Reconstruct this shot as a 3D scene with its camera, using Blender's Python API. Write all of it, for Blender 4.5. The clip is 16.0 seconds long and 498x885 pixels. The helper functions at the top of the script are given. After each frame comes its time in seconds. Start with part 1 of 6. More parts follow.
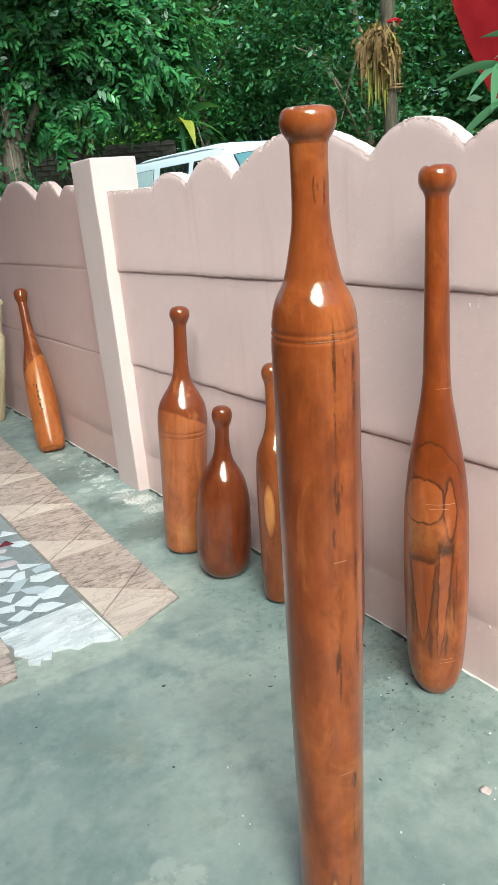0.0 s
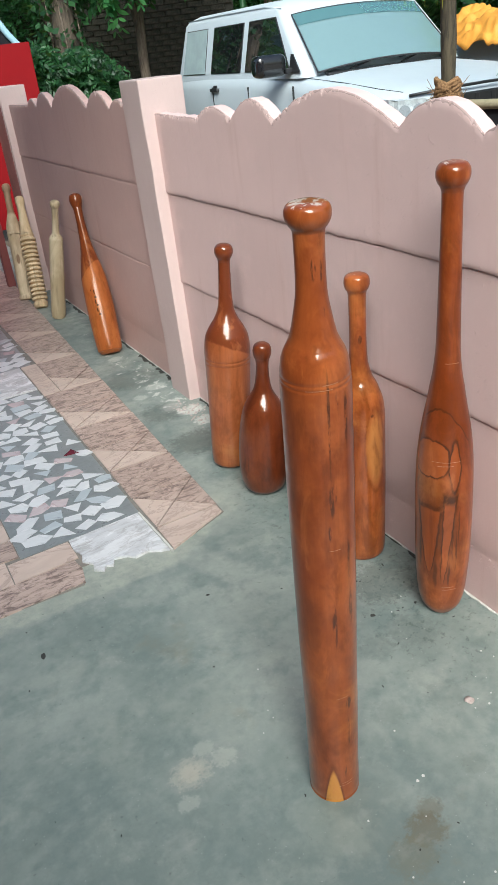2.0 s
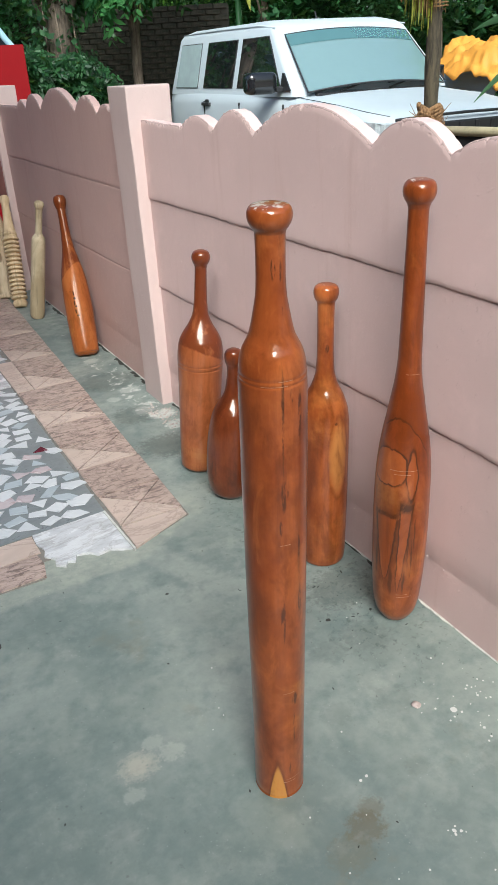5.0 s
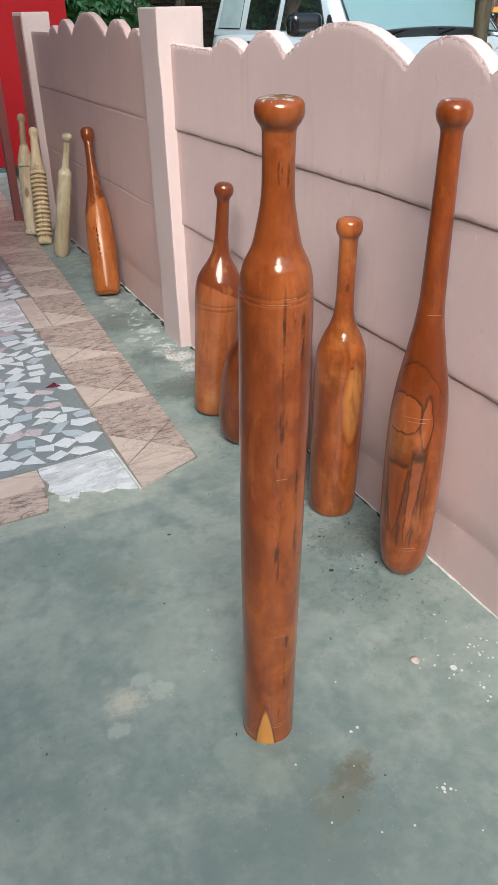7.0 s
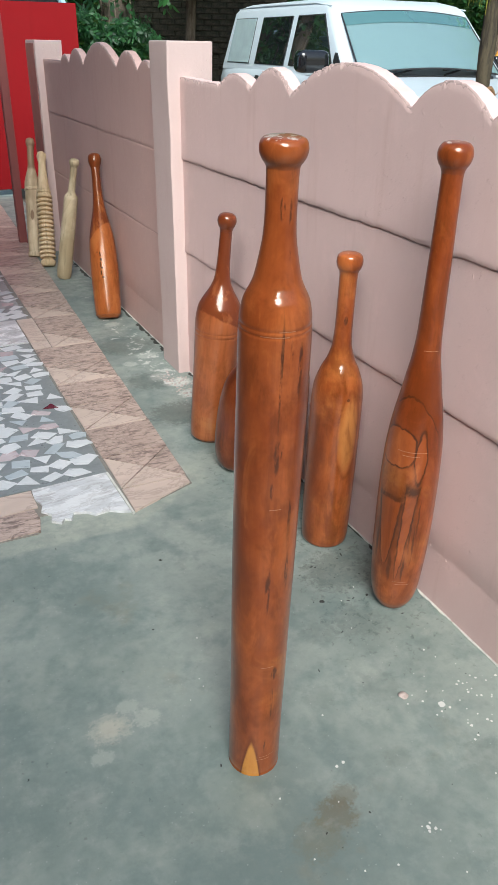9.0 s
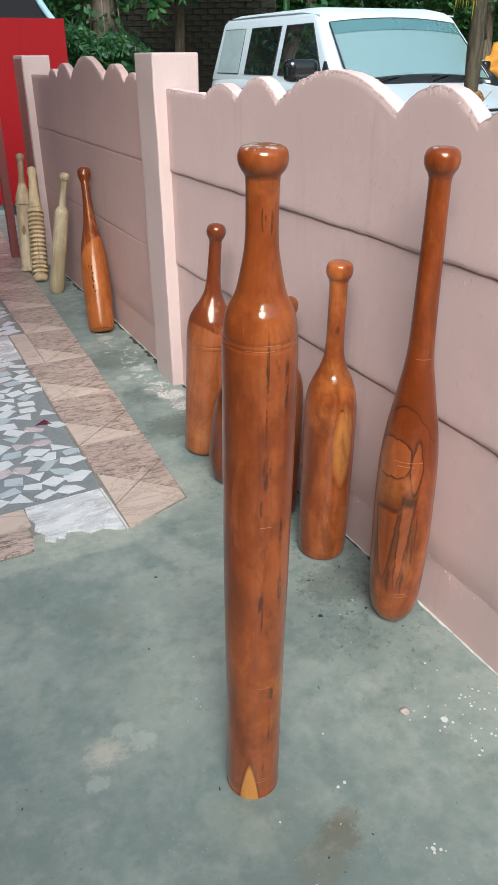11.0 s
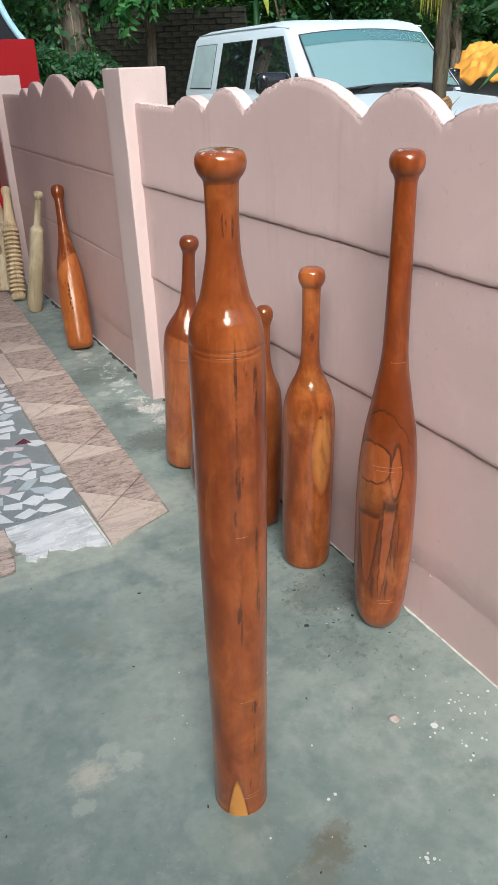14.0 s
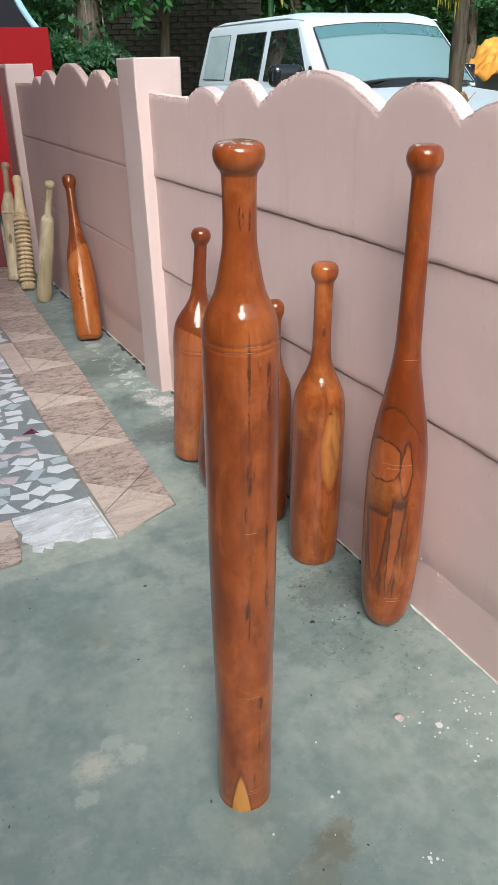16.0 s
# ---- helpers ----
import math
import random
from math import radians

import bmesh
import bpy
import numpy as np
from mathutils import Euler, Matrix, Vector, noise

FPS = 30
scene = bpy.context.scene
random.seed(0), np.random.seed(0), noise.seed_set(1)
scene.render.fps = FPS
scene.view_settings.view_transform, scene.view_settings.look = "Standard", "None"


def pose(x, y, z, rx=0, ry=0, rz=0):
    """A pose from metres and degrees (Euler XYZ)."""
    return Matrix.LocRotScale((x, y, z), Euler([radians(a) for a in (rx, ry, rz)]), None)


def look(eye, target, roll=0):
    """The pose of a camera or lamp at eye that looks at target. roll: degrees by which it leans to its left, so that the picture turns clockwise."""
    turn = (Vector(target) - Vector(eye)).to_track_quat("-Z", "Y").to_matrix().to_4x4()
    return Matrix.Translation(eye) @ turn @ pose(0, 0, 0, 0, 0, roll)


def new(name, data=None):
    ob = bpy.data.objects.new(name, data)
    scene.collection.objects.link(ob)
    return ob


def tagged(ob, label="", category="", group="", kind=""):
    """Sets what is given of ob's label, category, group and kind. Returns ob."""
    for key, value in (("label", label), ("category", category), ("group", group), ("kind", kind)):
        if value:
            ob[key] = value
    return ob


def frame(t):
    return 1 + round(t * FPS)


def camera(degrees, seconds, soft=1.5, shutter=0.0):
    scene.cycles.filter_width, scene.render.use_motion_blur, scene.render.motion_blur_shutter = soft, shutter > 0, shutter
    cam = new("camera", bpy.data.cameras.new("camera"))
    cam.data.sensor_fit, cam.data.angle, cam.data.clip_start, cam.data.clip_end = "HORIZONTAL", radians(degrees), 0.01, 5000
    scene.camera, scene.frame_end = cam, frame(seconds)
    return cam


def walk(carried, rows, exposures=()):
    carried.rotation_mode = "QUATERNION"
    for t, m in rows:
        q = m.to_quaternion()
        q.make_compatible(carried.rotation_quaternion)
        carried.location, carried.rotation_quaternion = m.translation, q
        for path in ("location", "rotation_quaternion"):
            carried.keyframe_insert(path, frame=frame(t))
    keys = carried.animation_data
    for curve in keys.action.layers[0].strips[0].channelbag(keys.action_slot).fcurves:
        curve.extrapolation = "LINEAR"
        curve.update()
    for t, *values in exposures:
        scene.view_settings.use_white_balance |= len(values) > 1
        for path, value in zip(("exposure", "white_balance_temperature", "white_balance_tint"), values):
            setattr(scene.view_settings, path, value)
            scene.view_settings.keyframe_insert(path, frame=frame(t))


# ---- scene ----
cam = camera(36.5, 16.0)
PATH = [
    (0, (0.089, 0.259, 1.02), (1.095, 1.878, 0.416), -5.2),
    (0.5, (0.102, 0.226, 1.127), (1.06, 1.783, 0.315), -7.7),
    (1, (0.102, 0.198, 1.212), (0.987, 1.746, 0.307), -6.1),
    (1.5, (0.098, 0.159, 1.268), (0.918, 1.718, 0.321), -6.4),
    (2, (0.103, 0.125, 1.277), (0.875, 1.719, 0.348), -6.9),
    (2.5, (0.122, 0.114, 1.288), (0.858, 1.732, 0.37), -5.4),
    (3, (0.137, 0.116, 1.273), (0.911, 1.712, 0.348), -4.6),
    (3.5, (0.135, 0.104, 1.273), (0.942, 1.694, 0.367), -5.3),
    (4, (0.12, 0.093, 1.278), (0.904, 1.694, 0.373), -4.3),
    (4.2, (0.107, 0.087, 1.281), (0.923, 1.678, 0.385), -4.1),
    (6.3, (0.126, 0.071, 1.203), (0.927, 1.633, 0.245), -1.3),
    (6.5, (0.134, 0.083, 1.196), (0.894, 1.655, 0.221), -0.8),
    (7, (0.159, 0.091, 1.189), (0.908, 1.658, 0.198), -1.1),
    (7.5, (0.169, 0.099, 1.192), (0.912, 1.693, 0.24), -0.1),
    (8, (0.172, 0.101, 1.199), (0.914, 1.7, 0.253), 0.3),
    (8.5, (0.163, 0.094, 1.194), (0.918, 1.691, 0.257), 0.6),
    (9, (0.158, 0.088, 1.196), (0.933, 1.68, 0.266), 1.0),
    (9.5, (0.162, 0.087, 1.196), (0.942, 1.682, 0.275), 0.7),
    (12, (0.194, 0.118, 1.19), (0.968, 1.722, 0.279), -0.8),
    (12.5, (0.189, 0.113, 1.189), (0.962, 1.711, 0.269), -0.8),
    (13, (0.195, 0.109, 1.188), (0.983, 1.697, 0.261), -1.3),
    (13.5, (0.207, 0.108, 1.187), (1.002, 1.716, 0.302), -2.3),
    (14, (0.211, 0.107, 1.181), (1.025, 1.708, 0.3), -2.1),
    (14.5, (0.208, 0.11, 1.181), (0.987, 1.722, 0.288), -2.0),
    (15, (0.209, 0.111, 1.184), (1.008, 1.718, 0.303), -1.6),
    (15.5, (0.206, 0.111, 1.183), (1.009, 1.713, 0.296), -1.1),
    (16, (0.207, 0.118, 1.18), (1.004, 1.718, 0.285), -1.2),
]
walk(cam, [(t, look(eye, target, roll)) for t, eye, target, roll in PATH],
     [(0, 1.08, 5750, -9), (0.5, 0.85, 5800, -4), (1.0, 0.72, 5900, 0), (1.5, 0.67, 5950, 1), (16, 0.67, 5950, 2)])

# ---------------------------------------------------------------- light
SUN_FROM = Vector((-0.47, -1.0, 1.00)).normalized()
world = bpy.data.worlds.new("sky")
scene.world = world
world.use_nodes = True
wn = world.node_tree
sky = wn.nodes.new("ShaderNodeTexSky")
sky.sky_type = "NISHITA"
sky.sun_disc = False
sky.sun_elevation = math.asin(SUN_FROM.z)
sky.sun_rotation = math.atan2(SUN_FROM.x, SUN_FROM.y)
sky.air_density, sky.dust_density, sky.ozone_density = 1.0, 4.0, 0.6
wn.nodes["Background"].inputs["Strength"].default_value = 0.11
wn.links.new(sky.outputs[0], wn.nodes["Background"].inputs["Color"])

sun_data = bpy.data.lights.new("sun", "SUN")
sun_data.energy, sun_data.angle, sun_data.color = 3.25, radians(34), (1.0, 0.97, 0.93)
sun = new("sun", sun_data)
sun.matrix_world = look(SUN_FROM * 30, (0, 0, 0))


# ---------------------------------------------------------------- node helpers
class Nodes:
    """A short hand for building one material's nodes."""

    def __init__(self, name):
        self.mat = bpy.data.materials.new(name)
        self.mat.use_nodes = True
        self.tree = self.mat.node_tree
        self.bsdf = self.tree.nodes["Principled BSDF"]
        self.coords = self.tree.nodes.new("ShaderNodeTexCoord").outputs["Object"]

    def put(self, socket, value):
        if isinstance(value, bpy.types.NodeSocket):
            self.tree.links.new(value, socket)
        elif isinstance(value, (tuple, list)) and len(value) == 3 and socket.type == "RGBA":
            socket.default_value = (*value, 1)
        else:
            socket.default_value = value

    def set(self, **values):
        for key, value in values.items():
            self.put(self.bsdf.inputs[key.replace("_", " ")], value)
        return self

    def mapped(self, scale, offset=(0, 0, 0), coords=None):
        n = self.tree.nodes.new("ShaderNodeMapping")
        self.put(n.inputs["Vector"], coords or self.coords)
        n.inputs["Scale"].default_value = scale if isinstance(scale, tuple) else (scale,) * 3
        n.inputs["Location"].default_value = offset
        return n.outputs[0]

    def noise(self, scale, detail=4, rough=0.55, distort=0.0, offset=(0, 0, 0), coords=None):
        n = self.tree.nodes.new("ShaderNodeTexNoise")
        self.put(n.inputs["Vector"], self.mapped(scale, offset, coords))
        n.inputs["Scale"].default_value = 1
        n.inputs["Detail"].default_value = detail
        n.inputs["Roughness"].default_value = rough
        n.inputs["Distortion"].default_value = distort
        return n.outputs["Fac"]

    def cells(self, scale, feature="F1", out="Distance", coords=None):
        n = self.tree.nodes.new("ShaderNodeTexVoronoi")
        n.feature = feature
        self.put(n.inputs["Vector"], self.mapped(scale, coords=coords))
        n.inputs["Scale"].default_value = 1
        return n.outputs[out]

    def math(self, op, a, b=0.0, c=0.0):
        n = self.tree.nodes.new("ShaderNodeMath")
        n.operation = op
        for i, v in enumerate((a, b, c)):
            self.put(n.inputs[i], v)
        return n.outputs[0]

    def step(self, value, low, high, to0=0.0, to1=1.0):
        n = self.tree.nodes.new("ShaderNodeMapRange")
        n.interpolation_type = "SMOOTHSTEP"
        for key, v in (("Value", value), ("From Min", low), ("From Max", high), ("To Min", to0), ("To Max", to1)):
            self.put(n.inputs[key], v)
        return n.outputs[0]

    def mix(self, fac, a, b, blend="MIX"):
        n = self.tree.nodes.new("ShaderNodeMix")
        n.data_type, n.blend_type = "RGBA", blend
        self.put(n.inputs[0], fac)
        self.put(n.inputs[6], a)
        self.put(n.inputs[7], b)
        return n.outputs[2]

    def axes(self):
        n = self.tree.nodes.new("ShaderNodeSeparateXYZ")
        self.put(n.inputs[0], self.coords)
        return n.outputs

    def bump(self, height, strength=0.3, distance=0.002):
        n = self.tree.nodes.new("ShaderNodeBump")
        n.inputs["Strength"].default_value = strength
        n.inputs["Distance"].default_value = distance
        self.put(n.inputs["Height"], height)
        self.put(self.bsdf.inputs["Normal"], n.outputs[0])
        return self

    def random(self):
        return self.tree.nodes.new("ShaderNodeObjectInfo").outputs["Random"]

    def island(self):
        return self.tree.nodes.new("ShaderNodeNewGeometry").outputs["Random Per Island"]


def varnished_wood(name, light, dark, seed, patches=(), streaks=(), neck=None, figure=None, gloss=0.14, streaky=0.28, glint_top=None, inked=False, coat=1.0):
    """Turned wood under varnish. Places on the club are (angle in degrees round the axis, height, half angle, half
    height).
    neck: (height, angle, rise, colour) of a darker top; figure: the angle that the heartwood's drawing faces;
    glint_top: height above which pale flecks paint in the sky's reflection."""
    n = Nodes(name)
    off = (seed * 3.1, seed * 1.7, seed * 0.9)
    x, y, z = n.axes()
    angle = n.math("ARCTAN2", y, x)
    broad = n.noise((8, 8, 2.2), 6, 0.62, 0.6, off)
    tide = n.noise((5, 5, 5), 5, 0.62, 0.5, tuple(o + 2 for o in off))
    fine = n.noise((190, 190, 6), 3, 0.62, 0.2, off)
    cloud = n.noise((13, 13, 9), 5, 0.66, 0.3, tuple(o + 6 for o in off))
    colour = n.mix(n.step(broad, 0.3, 0.72), dark, light)
    colour = n.mix(n.step(tide, 0.46, 0.66, 0.0, 0.62), colour, tuple(c * k for c, k in zip(dark, (0.86, 0.74, 0.7))))
    colour = n.mix(n.step(tide, 0.30, 0.44, 0.65, 0.0), colour, tuple(c * k for c, k in zip(light, (1.12, 1.42, 1.3))))
    colour = n.mix(n.step(cloud, 0.51, 0.68, 0.0, 0.44), colour, tuple(c * 0.58 for c in dark))
    colour = n.mix(n.step(fine, 0.40, 0.72, 0.0, 0.13), colour, tuple(c * 0.42 for c in dark))
    blot = n.noise((70, 70, 8), 4, 0.65, 0.4, tuple(o + 4 for o in off))
    colour = n.mix(n.step(blot, 0.63, 0.72, 0.0, streaky), colour, tuple(c * 0.28 for c in dark))
    wobble = n.math("MULTIPLY", n.math("SUBTRACT", n.noise((60, 60, 22), 5, 0.7, 0, off), 0.5), 2.2)
    if figure:
        u = n.math("SUBTRACT", angle, radians(figure))
        u = n.math("ARCTAN2", n.math("SINE", u), n.math("COSINE", u))
        jag = n.math("SUBTRACT", n.noise((46, 46, 34), 4, 0.6, 0.2, off), 0.5)
        u = n.math("ADD", u, n.math("MULTIPLY", jag, 0.13))
        h = n.math("ADD", z, n.math("MULTIPLY", n.math("SUBTRACT", n.noise((70, 70, 30), 4, 0.62, 0.3, tuple(o + 9 for o in off)), 0.5), 0.018))
        heart, deep_heart = tuple(c * 0.42 for c in dark), (0.048, 0.015, 0.007)
        sap = tuple(c * k for c, k in zip(light, (0.72, 0.64, 0.60)))

        def oval(u0, z0, wide, tall, power=2.0):
            a = n.math("POWER", n.math("ABSOLUTE", n.math("DIVIDE", n.math("SUBTRACT", u, u0), wide)), power)
            b = n.math("POWER", n.math("ABSOLUTE", n.math("DIVIDE", n.math("SUBTRACT", h, z0), tall)), power)
            return n.math("ADD", a, b)

        def tongue(u_tip, z_tip, u_top, z_top, wide):
            t = n.math("MAXIMUM", n.math("DIVIDE", n.math("SUBTRACT", h, z_tip), z_top - z_tip), 0.0005)
            mid = n.math("ADD", n.math("MULTIPLY", t, u_top - u_tip), u_tip)
            half = n.math("MULTIPLY", n.math("POWER", t, 0.55), wide)
            across = n.math("DIVIDE", n.math("ABSOLUTE", n.math("SUBTRACT", u, mid)), half)
            return n.math("MAXIMUM", across, n.math("POWER", t, 3.0))

        def shade(c, field, inner, outer, much, tone):
            return n.mix(n.step(field, inner, outer, much, 0.0), c, tone)

        def drawn(c, field, fill, edge, much):
            c = shade(c, field, 0.95, 1.0 + edge * 3.5, 0.7, heart)
            c = n.mix(n.step(field, 0.94, 1.0, 0.85, 0.0), c, fill)
            return n.mix(n.math("MULTIPLY", n.step(n.math("ABSOLUTE", n.math("SUBTRACT", field, 1.0 + edge * 0.3)), edge * 0.3, edge * 1.2, min(1.0, much * 1.15), 0.0), n.step(cloud, 0.32, 0.55, 0.35, 1.0)), c, deep_heart)

        # dark heartwood below the middle, with two pale tongues in it
        colour = shade(colour, oval(-0.06, 0.235, 0.95, 0.145), 0.35, 1.25, 0.6, heart)
        colour = shade(colour, oval(-0.50, 0.372, 0.80, 0.046), 0.25, 1.15, 0.34, tuple(c * 0.4 for c in dark))
        for at, middle, wide, tall in ((0.40, 0.25, 0.035, 0.10), (0.55, 0.21, 0.045, 0.07), (0.62, 0.28, 0.03, 0.06), (-0.84, 0.20, 0.08, 0.06), (-0.20, 0.15, 0.10, 0.05), (0.30, 0.15, 0.05, 0.05)):
            colour = shade(colour, oval(at, middle, wide, tall), 0.1, 1.1, 0.72, deep_heart)
        colour = drawn(colour, tongue(-0.44, 0.150, -0.47, 0.330, 0.42), n.mix(0.35, sap, dark), 0.15, 0.8)
        colour = drawn(colour, tongue(0.06, 0.112, 0.28, 0.352, 0.20), n.mix(0.2, sap, dark), 0.22, 0.8)
        # the rounded patch, the almond beside it and the long arch above
        colour = shade(colour, oval(-0.95, 0.490, 0.45, 0.022), 0.1, 1.2, 0.6, heart)
        colour = drawn(colour, oval(-0.52, 0.455, 0.72, 0.043, 2.6), n.mix(0.15, sap, light), 0.16, 0.85)
        colour = drawn(colour, oval(0.42, 0.437, 0.20, 0.058, 1.7), sap, 0.26, 0.8)
        arch = n.math("SUBTRACT", h, n.math("SUBTRACT", 0.570, n.math("MULTIPLY", n.math("POWER", n.math("ADD", u, 0.3), 2.0), 0.044)))
        sides = n.step(n.math("ABSOLUTE", u), 0.95, 1.15, 1.0, 0.0)
        colour = n.mix(n.math("MULTIPLY", n.step(n.math("ABSOLUTE", arch), 0.0014, 0.0038, 0.95, 0.0), sides), colour, deep_heart)
        colour = n.mix(n.math("MULTIPLY", n.step(arch, 0.0, 0.022, 0.35, 0.0), n.math("MULTIPLY", sides, n.step(arch, -0.002, 0.0))), colour, heart)
    if neck:
        height, toward, rise, tone = neck
        turn = n.math("COSINE", n.math("SUBTRACT", angle, radians(toward)))
        above = n.math("SUBTRACT", z, n.math("MULTIPLY", turn, rise))
        above = n.math("ADD", above, n.math("MULTIPLY", wobble, 0.006))
        colour = n.mix(n.step(above, height - 0.004, height + 0.004, 0.0, 0.85), colour, tone)
    flecks = n.noise((120, 120, 16), 4, 0.7, 0.2, tuple(o + 1 for o in off))
    for kind, places in (("pale", patches), ("dark", streaks)):
        for at, h, half, tall in places:
            turn = n.math("SUBTRACT", angle, radians(at))
            turn = n.math("ARCTAN2", n.math("SINE", turn), n.math("COSINE", turn))
            u = n.math("POWER", n.math("DIVIDE", turn, half), 2.0)
            v = n.math("POWER", n.math("DIVIDE", n.math("SUBTRACT", z, h), tall), 2.0)
            d = n.math("ADD", u, v)
            if kind == "pale" and h < 0.1:
                d = n.math("ADD", n.math("POWER", n.math("DIVIDE", n.math("ABSOLUTE", turn), half), 1.6), n.math("DIVIDE", z, tall))
                d = n.math("ADD", d, n.math("MULTIPLY", wobble, 0.05))
                colour = n.mix(n.step(d, 0.95, 1.35, 0.6, 0.0), colour, tuple(c * 0.4 for c in dark))
                colour = n.mix(n.step(d, 0.80, 1.0, 0.92, 0.0), colour, (0.52, 0.225, 0.04))
            elif kind == "pale":
                d = n.math("ADD", d, n.math("MULTIPLY", wobble, 0.22))
                colour = n.mix(n.step(n.math("ABSOLUTE", n.math("SUBTRACT", d, 1.12)), 0.0, 0.3, 0.3, 0.0), colour, tuple(c * 0.45 for c in dark))
                colour = n.mix(n.step(d, 0.3, 1.2, 0.85, 0.0), colour, (0.45, 0.180, 0.050))
            else:
                d = n.math("ADD", d, wobble)
                shown = n.step(d, 0.3, 1.0, 0.95, 0.0) if inked else n.math("MULTIPLY", n.step(d, 0.1, 1.0, 0.9, 0.0), n.step(flecks, 0.42, 0.54))
                colour = n.mix(shown, colour, (0.022, 0.008, 0.005) if inked else (0.055, 0.015, 0.007))
    smear = n.noise((26, 26, 14), 5, 0.7, 0.2, off)
    blotch = n.noise((17, 17, 5.5), 5, 0.66, 0.5, tuple(o + 5 for o in off))
    colour = n.mix(n.step(blotch, 0.48, 0.66, 0.0, 0.52), colour, tuple(c * 0.5 for c in dark))
    colour = n.mix(n.step(blotch, 0.34, 0.47, 0.36, 0.0), colour, tuple(min(1, c * k) for c, k in zip(light, (1.22, 1.4, 1.45))))
    # ragged pale flecks on the knob, a sky reflection put into the colour
    if glint_top:
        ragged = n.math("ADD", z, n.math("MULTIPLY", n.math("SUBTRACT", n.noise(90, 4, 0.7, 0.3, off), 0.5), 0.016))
        glint = n.math("MULTIPLY", n.step(ragged, glint_top - 0.0012, glint_top + 0.0012), n.step(n.noise(75, 3, 0.6, 0.3, tuple(o + 8 for o in off)), 0.50, 0.55))
        colour = n.mix(n.math("MULTIPLY", glint, 0.8), colour, (0.62, 0.56, 0.50))
    n.set(Base_Color=colour, Roughness=0.32, Specular_IOR_Level=0.16, Specular_Tint=(1.0, 0.62, 0.28),
          Coat_Weight=n.step(smear, 0.3, 0.7, 0.85 * coat, 0.45 * coat), Coat_Roughness=n.step(smear, 0.40, 0.66, gloss * 0.3, gloss * 0.9), Coat_IOR=1.62)
    n.bump(n.math("ADD", n.math("ADD", fine, broad), n.math("MULTIPLY", smear, 1.2)), 0.10, 0.0008)
    ripple = n.tree.nodes.new("ShaderNodeBump")
    ripple.inputs["Strength"].default_value = 0.3
    ripple.inputs["Distance"].default_value = 0.0012
    n.put(ripple.inputs["Height"], n.math("ADD", smear, n.math("MULTIPLY", n.noise(120, 3, 0.6, 0, off), 0.12)))
    n.put(n.bsdf.inputs["Coat Normal"], ripple.outputs[0])
    return n.mat


def raw_wood(name, light, dark, seed, brown_from=None):
    n = Nodes(name)
    off = (seed * 2.3, seed, seed * 1.9)
    fine = n.noise((110, 110, 5), 4, 0.65, 0.3, off)
    broad = n.noise((12, 12, 4), 4, 0.6, 0.6, off)
    colour = n.mix(n.step(broad, 0.35, 0.7), dark, light)
    colour = n.mix(n.step(fine, 0.5, 0.8, 0.0, 0.5), colour, tuple(c * 0.5 for c in dark))
    streak = n.noise((40, 40, 3), 4, 0.6, 0.4, tuple(o + 3 for o in off))
    colour = n.mix(n.step(streak, 0.56, 0.66, 0.0, 0.55), colour, tuple(c * 0.55 for c in dark))
    if brown_from:
        x, y, z = n.axes()
        height = n.math("ADD", z, n.math("MULTIPLY", n.math("SUBTRACT", broad, 0.5), 0.03))
        colour = n.mix(n.step(height, brown_from - 0.01, brown_from + 0.01, 0.0, 0.75), colour, (0.19, 0.09, 0.045))
        knot = n.math("ADD", n.math("POWER", n.math("DIVIDE", n.math("ADD", x, 0.014), 0.012), 2.0), n.math("POWER", n.math("DIVIDE", n.math("SUBTRACT", z, 0.25), 0.035), 2.0))
        colour = n.mix(n.math("MULTIPLY", n.step(knot, 0.4, 1.1, 0.8, 0.0), n.step(y, -0.01, 0.01, 1.0, 0.0)), colour, (0.16, 0.075, 0.035))
    n.set(Base_Color=colour, Roughness=0.55, Specular_IOR_Level=0.3)
    n.bump(fine, 0.2, 0.001)
    return n.mat


def painted(name, colour, rough=0.6, worn=None, grain=40.0, depth=0.0015, amount=0.3, stain=0.12, shine=0.4):
    """Paint on render or metal: broad fading, small dirt, fine relief and, where worn is given, chips of that colour."""
    n = Nodes(name)
    broad = n.noise(1.7, 5, 0.6, 0.4)
    small = n.noise(8, 5, 0.65)
    fine = n.noise(grain, 5, 0.65)
    tone = n.mix(n.step(broad, 0.3, 0.7, 0.0, stain), colour, tuple(c * 0.62 for c in colour))
    tone = n.mix(n.step(small, 0.52, 0.8, 0.0, stain * 1.3), tone, tuple(min(1, c * 1.25) for c in colour))
    if worn:
        chips = n.noise(26, 6, 0.7, 0.2)
        tone = n.mix(n.step(chips, 0.70, 0.735), tone, worn)
    n.set(Base_Color=tone, Roughness=n.step(small, 0.3, 0.8, rough - 0.06, rough + 0.1), Specular_IOR_Level=shine)
    run = n.noise((14, 14, 1.2), 5, 0.65, 0.2, (5, 5, 5))
    tone = n.mix(n.step(run, 0.54, 0.74, 0.0, stain * 1.4), tone, tuple(c * k for c, k in zip(colour, (0.74, 0.64, 0.58))))
    n.put(n.bsdf.inputs["Base Color"], tone)
    pits = n.step(n.noise(grain * 1.7, 5, 0.6, 0.3, (3, 1, 4)), 0.62, 0.70)
    n.bump(n.math("ADD", n.math("ADD", fine, n.math("MULTIPLY", pits, 0.5)), n.math("MULTIPLY", small, 1.6)), amount, depth)
    return n.mat


